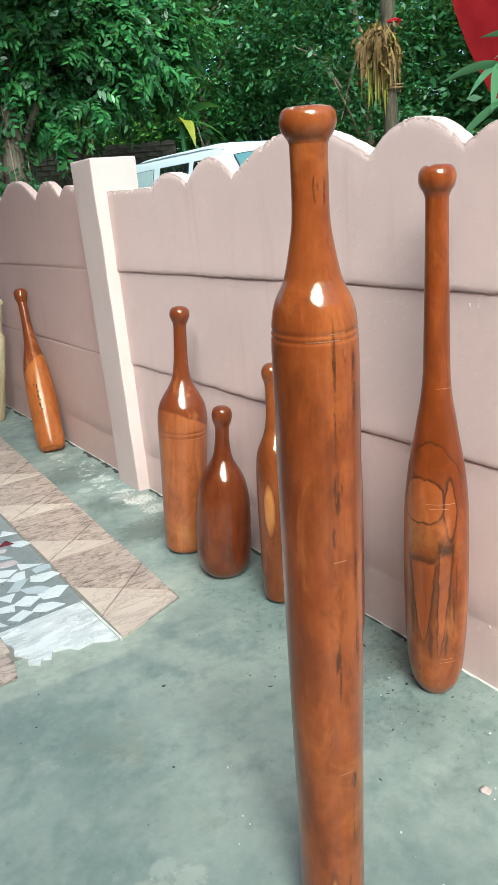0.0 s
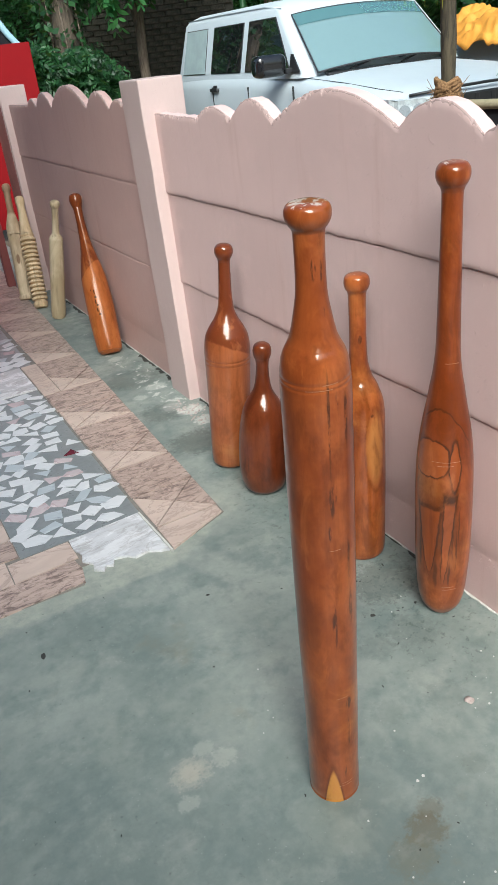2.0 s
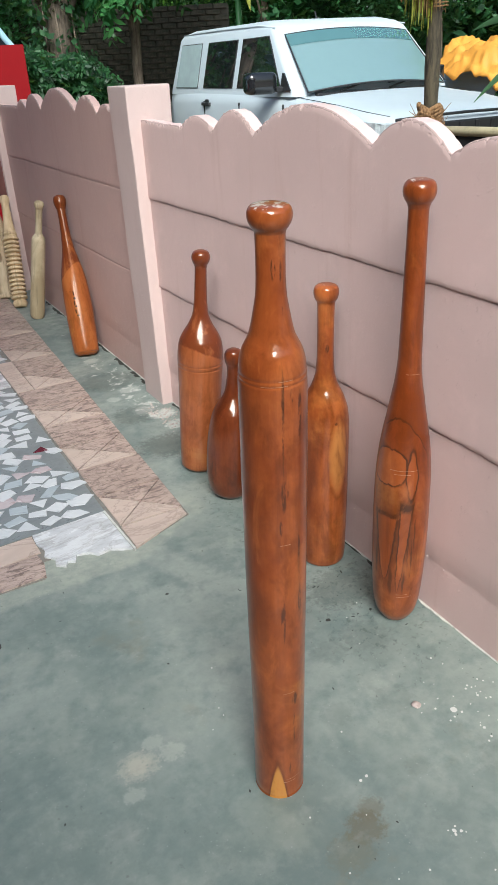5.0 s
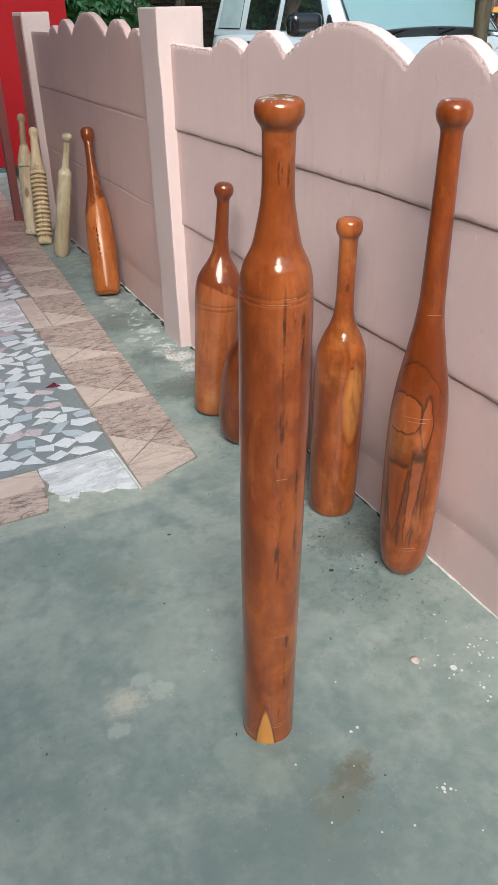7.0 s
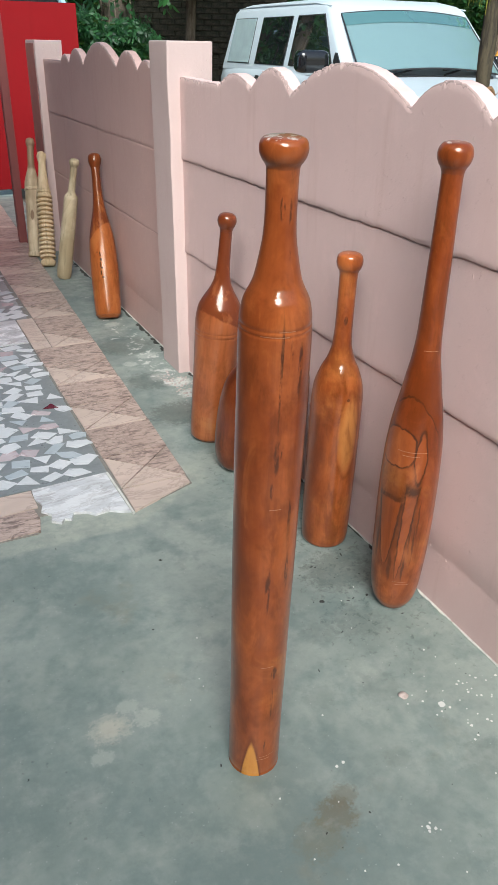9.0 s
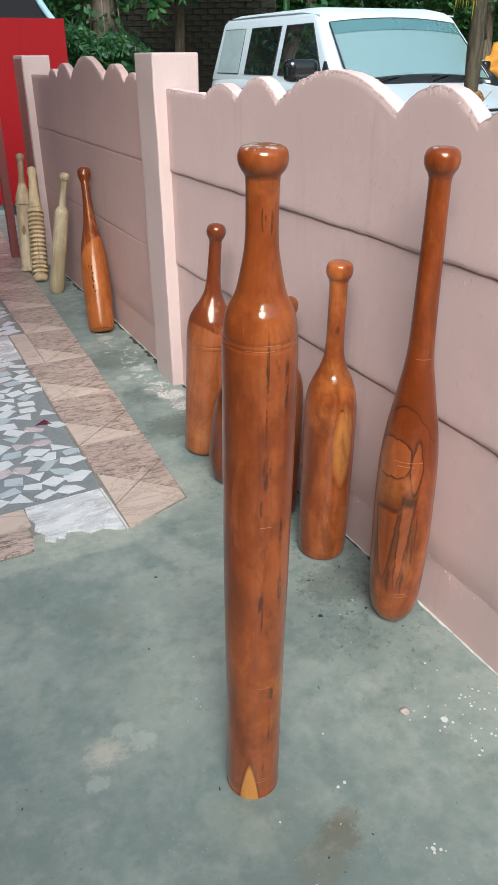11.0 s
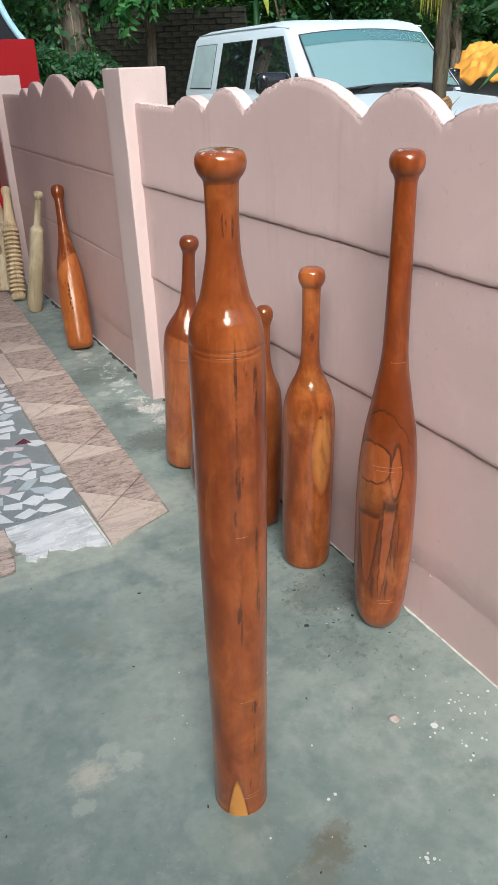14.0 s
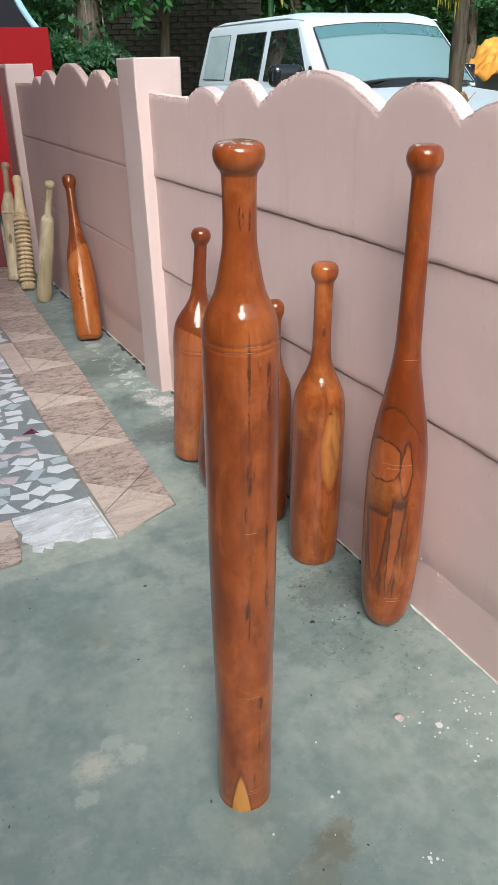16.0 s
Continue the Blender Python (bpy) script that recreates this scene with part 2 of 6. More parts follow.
def cement_floor():
    """Trowelled green-grey cement: clouds, worn pale spots, rusty and dark stains, specks."""
    n = Nodes("green_grey_cement")
    broad = n.noise(1.9, 8, 0.62, 0.15)
    cloud = n.noise(7.5, 8, 0.68, 0.1)
    grain = n.noise(38, 6, 0.72)
    fine = n.noise(150, 4, 0.7)
    worn = n.noise(4.3, 9, 0.72, 0.1, (7, 3, 1))
    rust = n.noise(3.1, 7, 0.66, 0.1, (1, 8, 2))
    colour = n.mix(n.step(broad, 0.32, 0.66), (0.150, 0.184, 0.170), (0.290, 0.318, 0.286))
    colour = n.mix(n.step(cloud, 0.45, 0.66, 0.0, 0.58), colour, (0.128, 0.170, 0.162))
    colour = n.mix(n.step(worn, 0.54, 0.68, 0.0, 0.34), colour, (0.385, 0.395, 0.345))
    colour = n.mix(n.step(rust, 0.60, 0.72, 0.0, 0.4), colour, (0.20, 0.175, 0.12))
    colour = n.mix(n.step(grain, 0.40, 0.75, 0.0, 0.22), colour, (0.110, 0.140, 0.130))
    scuffs = n.noise((90, 34, 60), 6, 0.75, 0.5, (2, 5, 0))
    colour = n.mix(n.math("MULTIPLY", n.step(scuffs, 0.64, 0.72, 0.0, 0.32), n.step(cloud, 0.40, 0.62, 0.25, 1.0)), colour, (0.06, 0.072, 0.066))
    dust = n.noise(65, 6, 0.75, 0.2, (9, 2, 4))
    colour = n.mix(n.math("MULTIPLY", n.step(dust, 0.58, 0.74, 0.0, 0.3), n.step(worn, 0.42, 0.6, 0.2, 1.0)), colour, (0.36, 0.37, 0.345))
    x, y, z = n.axes()
    ragged = n.math("MULTIPLY", n.math("SUBTRACT", n.noise(62, 8, 0.8), 0.5), 4.6)
    blots = (((0.382, 1.150), 0.046, (0.42, 0.40, 0.335), 0.5), ((0.382, 1.150), 0.026, (0.47, 0.42, 0.35), 0.45), ((0.458, 1.147), 0.030, (0.42, 0.42, 0.37), 0.48), ((0.35, 1.09), 0.024, (0.40, 0.41, 0.36), 0.42), ((0.43, 1.19), 0.024, (0.40, 0.41, 0.36), 0.42), ((0.30, 1.02), 0.04, (0.32, 0.33, 0.30), 0.2),
             ((0.690, 0.802), 0.040, (0.125, 0.108, 0.07), 0.7), ((0.640, 0.775), 0.050, (0.15, 0.14, 0.095), 0.5), ((0.72, 0.83), 0.03, (0.13, 0.112, 0.075), 0.5),
             ((0.93, 1.02), 0.05, (0.08, 0.098, 0.09), 0.2), ((1.02, 0.78), 0.06, (0.075, 0.088, 0.08), 0.2), ((0.86, 0.86), 0.03, (0.09, 0.105, 0.095), 0.2), ((0.90, 1.22), 0.05, (0.08, 0.095, 0.088), 0.2), ((0.80, 1.05), 0.04, (0.10, 0.12, 0.11), 0.2), ((1.06, 1.40), 0.10, (0.05, 0.06, 0.055), 0.45), ((1.00, 1.22), 0.07, (0.07, 0.085, 0.078), 0.3), ((1.12, 2.72), 0.055, (0.60, 0.59, 0.55), 0.8), ((1.13, 2.60), 0.05, (0.60, 0.59, 0.55), 0.7), ((1.07, 2.80), 0.05, (0.58, 0.57, 0.53), 0.7), ((1.10, 3.05), 0.05, (0.50, 0.50, 0.46), 0.5), ((1.08, 3.5), 0.04, (0.5, 0.5, 0.46), 0.6), ((1.00, 2.98), 0.035, (0.48, 0.48, 0.44), 0.5), ((1.02, 2.45), 0.12, (0.06, 0.07, 0.06), 0.6), ((1.02, 2.78), 0.11, (0.07, 0.08, 0.07), 0.5), ((1.06, 3.2), 0.14, (0.06, 0.07, 0.06), 0.45))
    for (bx, by), r, tone, much in blots:
        dx = n.math("POWER", n.math("DIVIDE", n.math("SUBTRACT", x, bx), r), 2.0)
        dy = n.math("POWER", n.math("DIVIDE", n.math("SUBTRACT", y, by), r * 0.85), 2.0)
        colour = n.mix(n.step(n.math("ADD", n.math("ADD", dx, dy), ragged), 0.35, 1.25, much, 0.0), colour, tone)
    for scale, tone, much, at in ((5, (0.37, 0.385, 0.33), 0.24, (3, 9, 1)), (3.2, (0.120, 0.158, 0.152), 0.5, (6, 1, 2)), (26, (0.105, 0.13, 0.12), 0.16, (1, 4, 7)), (21, (0.33, 0.34, 0.31), 0.16, (8, 8, 3))):
        flake = n.noise(scale, 8, 0.64, 0.15, at)
        colour = n.mix(n.step(flake, 0.53, 0.66, 0.0, much), colour, tone)
    # pale cement smeared along the tiles' edge
    ripple = n.math("MULTIPLY", n.math("SUBTRACT", n.noise(16, 6, 0.65, 0.2, (4, 4, 1)), 0.5), 0.075)
    edge = n.math("SUBTRACT", y, n.math("ADD", n.step(x, 0.62, 0.94, 1.812, 1.965), ripple))
    smeared = n.math("MULTIPLY", n.step(edge, -0.022, 0.012, 0.0, 0.8), n.math("MULTIPLY", n.step(n.math("ADD", x, ripple), 0.90, 0.97, 1.0, 0.0), n.step(y, 2.02, 2.12, 1.0, 0.0)))
    colour = n.mix(n.math("MULTIPLY", smeared, n.step(grain, 0.32, 0.62, 0.45, 1.0)), colour, n.mix(n.step(cloud, 0.35, 0.7), (0.38, 0.39, 0.33), (0.28, 0.30, 0.26)))
    # white paint trodden off at the post's foot and along the wall beyond
    flaking = n.noise(24, 7, 0.7, 0.5, (2, 7, 5))
    near_post = n.math("MULTIPLY", n.step(n.math("ABSOLUTE", n.math("SUBTRACT", x, 1.10)), 0.02, 0.13, 1.0, 0.0), n.math("MULTIPLY", n.step(y, 2.50, 2.68), n.step(y, 2.85, 4.6, 1.0, 0.35)))
    colour = n.mix(n.math("MULTIPLY", n.step(n.math("ADD", flaking, n.math("MULTIPLY", near_post, 0.16)), 0.70, 0.73, 0.0, 0.7), n.step(near_post, 0.0, 0.2)), colour, (0.60, 0.59, 0.55))
    # dark grime trodden in beside the leaning clubs
    grime = n.noise(48, 7, 0.72, 0.4, (5, 2, 8))
    beside = n.math("MULTIPLY", n.step(x, 0.78, 1.02), n.math("MULTIPLY", n.step(y, 0.85, 1.25), n.step(y, 1.75, 2.6, 1.0, 0.5)))
    colour = n.mix(n.step(n.math("ADD", grime, n.math("MULTIPLY", beside, 0.10)), 0.62, 0.74, 0.0, 0.5), colour, (0.05, 0.062, 0.055))
    specks = n.math("ADD", n.cells(24), n.math("MULTIPLY", n.math("SUBTRACT", grain, 0.5), 0.35))
    colour = n.mix(n.step(specks, 0.0, 0.07, 0.4, 0.0), colour, (0.06, 0.066, 0.06))
    grit = n.cells(57)
    colour = n.mix(n.step(grit, 0.05, 0.09, 0.3, 0.0), colour, (0.5, 0.5, 0.47))
    n.set(Base_Color=colour, Roughness=n.step(cloud, 0.3, 0.7, 0.36, 0.6), Specular_IOR_Level=0.45)
    n.bump(n.math("ADD", n.math("MULTIPLY", fine, 0.4), n.math("ADD", cloud, n.math("MULTIPLY", grain, 0.5))), 0.3, 0.002)
    return n.mat


def stone(name, light, dark, vein, rough=0.25, mottled=0.0, scale=1.0):
    n = Nodes(name)
    tint = n.random()
    soft = n.noise((6 * scale, 14 * scale, 6), 5, 0.65, 0.8)
    sharp = n.noise((22 * scale, 60 * scale, 22), 5, 0.7, 0.6)
    veins = n.noise((4 * scale, 7 * scale, 4), 6, 0.7, 1.5)
    line = n.math("ABSOLUTE", n.math("SUBTRACT", veins, 0.5))
    colour = n.mix(n.step(soft, 0.3, 0.7), dark, light)
    colour = n.mix(n.step(line, 0.0, 0.03, 0.45, 0.0), colour, vein)
    if mottled:
        colour = n.mix(n.step(sharp, 0.48, 0.62, 0.0, mottled), colour, vein)
    colour = n.mix(n.math("MULTIPLY", tint, 0.22), colour, tuple(c * 0.72 for c in dark))
    n.set(Base_Color=colour, Roughness=n.step(soft, 0.3, 0.7, rough, rough + 0.15))
    n.bump(sharp, 0.12, 0.0008)
    return n.mat


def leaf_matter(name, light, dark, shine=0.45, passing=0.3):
    n = Nodes(name)
    tint = n.island()
    colour = n.mix(tint, dark, light)
    colour = n.mix(n.step(n.noise(3, 3), 0.4, 0.7, 0.0, 0.4), colour, dark)
    n.set(Base_Color=colour, Roughness=shine, Specular_IOR_Level=0.45)
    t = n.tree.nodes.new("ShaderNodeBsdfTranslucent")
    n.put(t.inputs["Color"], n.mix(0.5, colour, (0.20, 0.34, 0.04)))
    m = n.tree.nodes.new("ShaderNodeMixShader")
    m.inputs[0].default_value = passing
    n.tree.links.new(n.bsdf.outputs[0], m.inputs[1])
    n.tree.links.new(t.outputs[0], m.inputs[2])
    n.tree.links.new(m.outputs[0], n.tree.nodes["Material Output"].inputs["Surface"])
    return n.mat


def bark(name, light, dark, scale=1.0):
    n = Nodes(name)
    ridges = n.noise((28 * scale, 28 * scale, 5 * scale), 6, 0.7, 0.6)
    moss = n.noise(5, 5, 0.6)
    colour = n.mix(n.step(ridges, 0.35, 0.65), dark, light)
    colour = n.mix(n.step(moss, 0.55, 0.75, 0.0, 0.4), colour, (0.09, 0.11, 0.05))
    n.set(Base_Color=colour, Roughness=0.85)
    n.bump(ridges, 0.7, 0.01)
    return n.mat


def plain(name, colour, rough=0.5, metal=0.0, vary=0.15, scale=30.0, **more):
    n = Nodes(name)
    spots = n.noise(scale, 5, 0.65)
    n.set(Base_Color=n.mix(n.step(spots, 0.35, 0.75, 0.0, vary), colour, tuple(c * 0.45 for c in colour)),
          Roughness=n.step(spots, 0.3, 0.8, max(0.02, rough - 0.05), rough + 0.06), Metallic=metal, **more)
    return n.mat


# ---------------------------------------------------------------- mesh helpers
def part(name, geo, material, parent=None, label="", smooth=False):
    """Links a bmesh, or vertices and faces, as one mesh object under a thing or a part."""
    me = bpy.data.meshes.new(name)
    if isinstance(geo, bmesh.types.BMesh):
        geo.to_mesh(me)
        geo.free()
    else:
        me.from_pydata([tuple(v) for v in geo[0]], [], [tuple(f) for f in geo[1]])
    me.materials.append(material)
    if smooth:
        me.shade_smooth()
    ob = new(name, me)
    if parent:
        ob.parent = parent
    if label:
        tagged(ob, label)
    return ob


def thing(name, m, label, category, group="", kind=""):
    """An empty at a thing's base that carries its parts."""
    ob = new(name)
    ob.empty_display_size = 0.1
    ob.matrix_basis = m
    return tagged(ob, label, category, group, kind)


def box(x0, y0, z0, x1, y1, z1, bevel=0.0, segments=2, bm=None):
    own = bm is None
    bm = bm or bmesh.new()
    made = bmesh.ops.create_cube(bm, size=1)["verts"]
    for v in made:
        v.co = Vector((x0 + (x1 - x0) * (v.co.x + 0.5), y0 + (y1 - y0) * (v.co.y + 0.5), z0 + (z1 - z0) * (v.co.z + 0.5)))
    if bevel:
        edges = {e for v in made for e in v.link_edges}
        bmesh.ops.bevel(bm, geom=list(edges), offset=bevel, segments=segments, affect="EDGES", profile=0.6)
    return bm


def smoothed(profile, steps=4):
    """Points along a smooth line (Catmull-Rom) through (height, radius) pairs."""
    out = []
    p = [profile[0], *profile, profile[-1]]
    for i in range(1, len(p) - 2):
        for s in range(steps):
            t = s / steps
            row = []
            for k in (0, 1):
                a, b, c, d = p[i - 1][k], p[i][k], p[i + 1][k], p[i + 2][k]
                row.append(0.5 * (2 * b + (c - a) * t + (2 * a - 5 * b + 4 * c - d) * t * t + (3 * b - a - 3 * c + d) * t ** 3))
            out.append((row[0], max(row[1], 0.0)))
    return out + [profile[-1]]


def turned(profile, segments=56, wobble=0.0):
    """A lathe round z of (height, radius) pairs; ends are closed."""
    profile = [p for i, p in enumerate(profile) if i == 0 or abs(p[0] - profile[i - 1][0]) + abs(p[1] - profile[i - 1][1]) > 1e-6]
    verts, faces = [], []
    rows = len(profile)
    for z, r in profile:
        for i in range(segments):
            a = 2 * math.pi * i / segments
            k = 1 + wobble * noise.noise((math.cos(a) * 1.3, math.sin(a) * 1.3, z * 6))
            verts.append((r * k * math.cos(a), r * k * math.sin(a), z))
    for j in range(rows - 1):
        for i in range(segments):
            k = (i + 1) % segments
            faces.append((j * segments + i, j * segments + k, (j + 1) * segments + k, (j + 1) * segments + i))
    faces.append(tuple(reversed(range(segments))))
    faces.append(tuple(range((rows - 1) * segments, rows * segments)))
    return verts, faces


def tube(points, radii, segments=10):
    """A round limb along points, with a radius at each."""
    verts, faces = [], []
    pts = [Vector(p) for p in points]
    up = Vector((0.31, 0.17, 0.93))
    for i, p in enumerate(pts):
        d = (pts[min(i + 1, len(pts) - 1)] - pts[max(i - 1, 0)]).normalized()
        a = d.cross(up).normalized() if abs(d.dot(up)) < 0.98 else d.cross(Vector((1, 0, 0))).normalized()
        b = d.cross(a)
        for s in range(segments):
            w = 2 * math.pi * s / segments
            verts.append(p + (a * math.cos(w) + b * math.sin(w)) * radii[i])
    for j in range(len(pts) - 1):
        for s in range(segments):
            k = (s + 1) % segments
            faces.append((j * segments + s, j * segments + k, (j + 1) * segments + k, (j + 1) * segments + s))
    faces.append(tuple(reversed(range(segments))))
    faces.append(tuple(range((len(pts) - 1) * segments, len(pts) * segments)))
    return verts, faces


def joined(*geos):
    verts, faces = [], []
    for v, f in geos:
        base = len(verts)
        verts += list(v)
        faces += [tuple(i + base for i in face) for face in f]
    return verts, faces


def slab(outline, z0, z1):
    """A flat piece with a given outline, from z0 up to z1."""
    n = len(outline)
    verts = [(x, y, z0) for x, y in outline] + [(x, y, z1) for x, y in outline]
    faces = [tuple(range(n, 2 * n)), tuple(reversed(range(n)))]
    faces += [(i, (i + 1) % n, n + (i + 1) % n, n + i) for i in range(n)]
    return verts, faces


# ---------------------------------------------------------------- materials
PINK = painted("pink_paint", (0.65, 0.472, 0.447), 0.62, None, 34, 0.0032, 0.42, 0.2)
# copy of the wall's pink with the far bay's shade mixed in
PINK_SHADED = painted("shaded_brownish_pink_paint", (0.56, 0.375, 0.335), 0.62, None, 34, 0.003, 0.4, 0.2)
WEATHERED = painted("weathered_pink_crest", (0.40, 0.29, 0.27), 0.75, (0.36, 0.33, 0.30), 34, 0.003, 0.6, 0.3)
PINK_POST = painted("pink_post_paint", (0.57, 0.44, 0.415), 0.6, None, 34, 0.003, 0.5, 0.12)
MAROON = painted("maroon_paint", (0.22, 0.065, 0.06), 0.6)
RED = painted("red_gate_paint", (0.22, 0.006, 0.009), 0.5, None, 60, 0.0006, 0.2, 0.2, 0.15)
FLOOR = cement_floor()
EARTH = plain("bare_earth", (0.17, 0.13, 0.09), 0.9, vary=0.6, scale=3.0)
MORTAR = plain("grey_mosaic_bed", (0.21, 0.225, 0.228), 0.32, vary=0.3, scale=40)
CHIPS = [stone("white_marble_chip", (0.68, 0.68, 0.69), (0.56, 0.57, 0.59), (0.45, 0.46, 0.48), 0.26),
         stone("blue_grey_marble_chip", (0.47, 0.51, 0.54), (0.38, 0.42, 0.45), (0.3, 0.33, 0.36), 0.26),
         stone("rosy_marble_chip", (0.58, 0.50, 0.50), (0.48, 0.40, 0.41), (0.35, 0.22, 0.22), 0.16),
         stone("maroon_marble_chip", (0.16, 0.02, 0.04), (0.1, 0.012, 0.02), (0.05, 0.01, 0.01), 0.16)]
MARBLE = stone("white_marble_slab", (0.70, 0.70, 0.71), (0.54, 0.54, 0.56), (0.28, 0.25, 0.23), 0.18, 0.3)
PEACH = stone("peach_tile", (0.58, 0.465, 0.40), (0.50, 0.395, 0.335), (0.22, 0.15, 0.125), 0.30, scale=0.8)
MOTTLED = stone("mottled_brown_tile", (0.50, 0.385, 0.33), (0.40, 0.30, 0.255), (0.10, 0.066, 0.055), 0.30, 0.8)
GROUT = plain("tile_grout", (0.225, 0.205, 0.18), 0.8, vary=0.5)
LIME = plain("white_lime", (0.62, 0.61, 0.57), 0.8, vary=0.5, scale=60)
SPOT = plain("dried_white_paint", (0.62, 0.60, 0.57), 0.6, vary=0.2)
DARK_MARKS = plain("dark_floor_marks", (0.035, 0.035, 0.03), 0.8)

TEAK, TEAK_DARK = (0.355, 0.094, 0.024), (0.178, 0.0365, 0.0084)
DEEP = (0.11, 0.021, 0.007)


# ---------------------------------------------------------------- the setting
def terrain():
    """One sheet of earth to the horizon."""
    xs = [-400, -120, -40, -12, -4, 0, 4, 8, 12, 16, 24, 40, 120, 400]
    verts = [(x, y, -0.03 + (0.02 * noise.noise((x * 0.4, y * 0.4, 0)) if abs(x) < 30 and abs(y) < 30 else 0) - 0.03) for x in xs for y in xs]
    k = len(xs)
    faces = [(i * k + j, (i + 1) * k + j, (i + 1) * k + j + 1, i * k + j + 1) for i in range(k - 1) for j in range(k - 1)]
    tagged(part("ground", (verts, faces), EARTH, smooth=True), "bare brown earth outside the compound wall", "ground", kind="structure")


terrain()
floor = tagged(part("floor", box(-2.6, -5.0, -0.2, 1.3, 7.6, 0.0), FLOOR), "worn green-grey cement yard floor with stains and paint spots", "floor", kind="structure")

PANEL_X = 1.20


def crest_near(y):
    """The scalloped top of the nearer panel."""
    d = abs(y - 1.735)
    for a, b, valley, peak in ((0, 0.256, 1.091, 1.167), (0.256, 0.503, 1.087, 1.145), (0.503, 0.745, 1.085, 1.123)):
        if d <= b:
            mid, half = ((0, b) if a == 0 else ((a + b) / 2, (b - a) / 2))
            u = abs(d - mid) / half
            return valley + (peak - valley) * (1 - u ** 1.9)
    return 1.090 + 0.008 * (d - 0.745) / 0.3


def crest_far(y):
    d = abs(y - 3.865)
    for a, b, valley, peak in ((0, 0.275, 1.108, 1.200), (0.275, 0.565, 1.106, 1.172), (0.565, 0.76, 1.104, 1.142)):
        if d <= b:
            mid, half = ((0, b) if a == 0 else ((a + b) / 2, (b - a) / 2))
            u = abs(d - mid) / half
            return valley + (peak - valley) * (1 - u ** 1.9)
    return 1.112


def panel(y0, y1, z0, top, lip, parent, paint, gap):
    """A cast panel with a chamfered foot, set a little proud."""
    stations = sorted({round(y0 + (y1 - y0) * i / 430, 4) for i in range(431)})
    verts, faces = [], []
    for y in stations:
        z1 = top(y) if callable(top) else top
        rough = 0.0022 * noise.noise((y * 9, z0 * 5, 3)) + 0.0016 * noise.noise((y * 37, z0 * 5, 1))
        chip = max(0.0, noise.noise((y * 75, z0 * 3, 7)) - 0.05) ** 1.4
        zt = z1 + (rough * 1.1 + 0.0016 * noise.noise((y * 60, 2, 6)) - 0.004 * chip if callable(top) else 0)
        sag = 0.004 * noise.noise((y * 4, z0 * 7, 2)) + 0.0022 * noise.noise((y * 26, z0 * 7, 5))
        fat = 0.7 + 0.6 * noise.noise((y * 11, z0 * 3, 9))
        f = PANEL_X + 0.0012 * noise.noise((y * 2.2, z0 * 4, 6))
        f -= lip
        foot = z0 + (sag if z0 > 0 else 0)
        bulge = 0.0016 * fat if z0 > 0 else 0
        if callable(top):
            upper = [(f, zt - 0.004 - 0.022 * chip), (f + 0.0012 + 0.011 * chip, zt - 0.0015 - 0.006 * chip), (f + 0.003 + 0.016 * chip, zt)]
        else:
            squeeze = 0.0020 * max(0.05, 0.55 + noise.noise((y * 7, zt * 5, 4)) + 0.5 * noise.noise((y * 33, zt, 8)))
            upper = [(f - squeeze * 0.3, zt - 0.012), (f - squeeze * 0.3, zt - 0.003), (f + 0.0012, zt - 0.001)]
        crumb = 0.0012 * noise.noise((y * 48, z0 * 9, 2))
        section = [(f + 0.009 * gap, foot), (f + 0.0040 * gap + crumb, foot + 0.0005), (f + 0.0014 + crumb, foot + 0.002), (f + 0.0002 - bulge * 0.5, foot + 0.005), (f - bulge, foot + 0.012 + 0.004 * fat),
                   (f, foot + 0.036), (f, z0 + (zt - z0) * 0.5), (f, zt - 0.032), (f, zt - 0.020), *upper, (PANEL_X + 0.030, zt), (PANEL_X + 0.035, zt - 0.006), (PANEL_X + 0.035, z0)]
        if z0 < 0:
            # the lowest joint, filled and painted over
            seam = 0.152 + 0.004 * noise.noise((y * 5, 3, 1)) + 0.0025 * noise.noise((y * 31, 3, 1))
            deep = 0.0026 + 0.0012 * noise.noise((y * 13, 6, 2))
            section[:6] = [(f + 0.011, foot), (f + 0.002, foot), (f + 0.001, 0.06), (f + deep, seam - 0.012), (f + deep, seam - 0.003), (f, seam + 0.006)]
        verts += [(x, y, z) for x, z in section]
    k = 15
    for j in range(len(stations) - 1):
        for i in range(k):
            n = (i + 1) % k
            faces.append((j * k + i, j * k + n, (j + 1) * k + n, (j + 1) * k + i))
    faces += [tuple(range(k)), tuple(reversed(range((len(stations) - 1) * k, len(stations) * k)))]
    ob = part("panel", (verts, faces), paint, parent)
    if callable(top):
        ob.data.materials.append(WEATHERED)
        for p in list(ob.data.polygons)[:(len(stations) - 1) * k]:
            p.material_index = 1 if p.index % k in (9, 10) else 0
    ob.data.shade_smooth()
    ob.data.set_sharp_from_angle(angle=radians(42))
    return ob


def compound_wall(name, y0, y1, crest, label, lip=0.004, paint=PINK, gap=1.0):
    root = thing(name, Matrix(), label, "wall", kind="structure")
    panel(y0, y1, -0.05, 0.494, 0.0, root, paint, gap)
    panel(y0, y1, 0.492, 0.829, lip, root, paint, gap)
    panel(y0, y1, 0.827, crest, lip * 2, root, paint, gap)


compound_wall("wall_east", 0.665, 2.815, crest_near, "pink-painted precast concrete wall with a scalloped top", 0.0052)
compound_wall("wall_north_east", 2.98, 5.05, crest_far, "pink-painted precast concrete wall beyond the post, scalloped top", 0.0012, PINK_SHADED, 0.3)
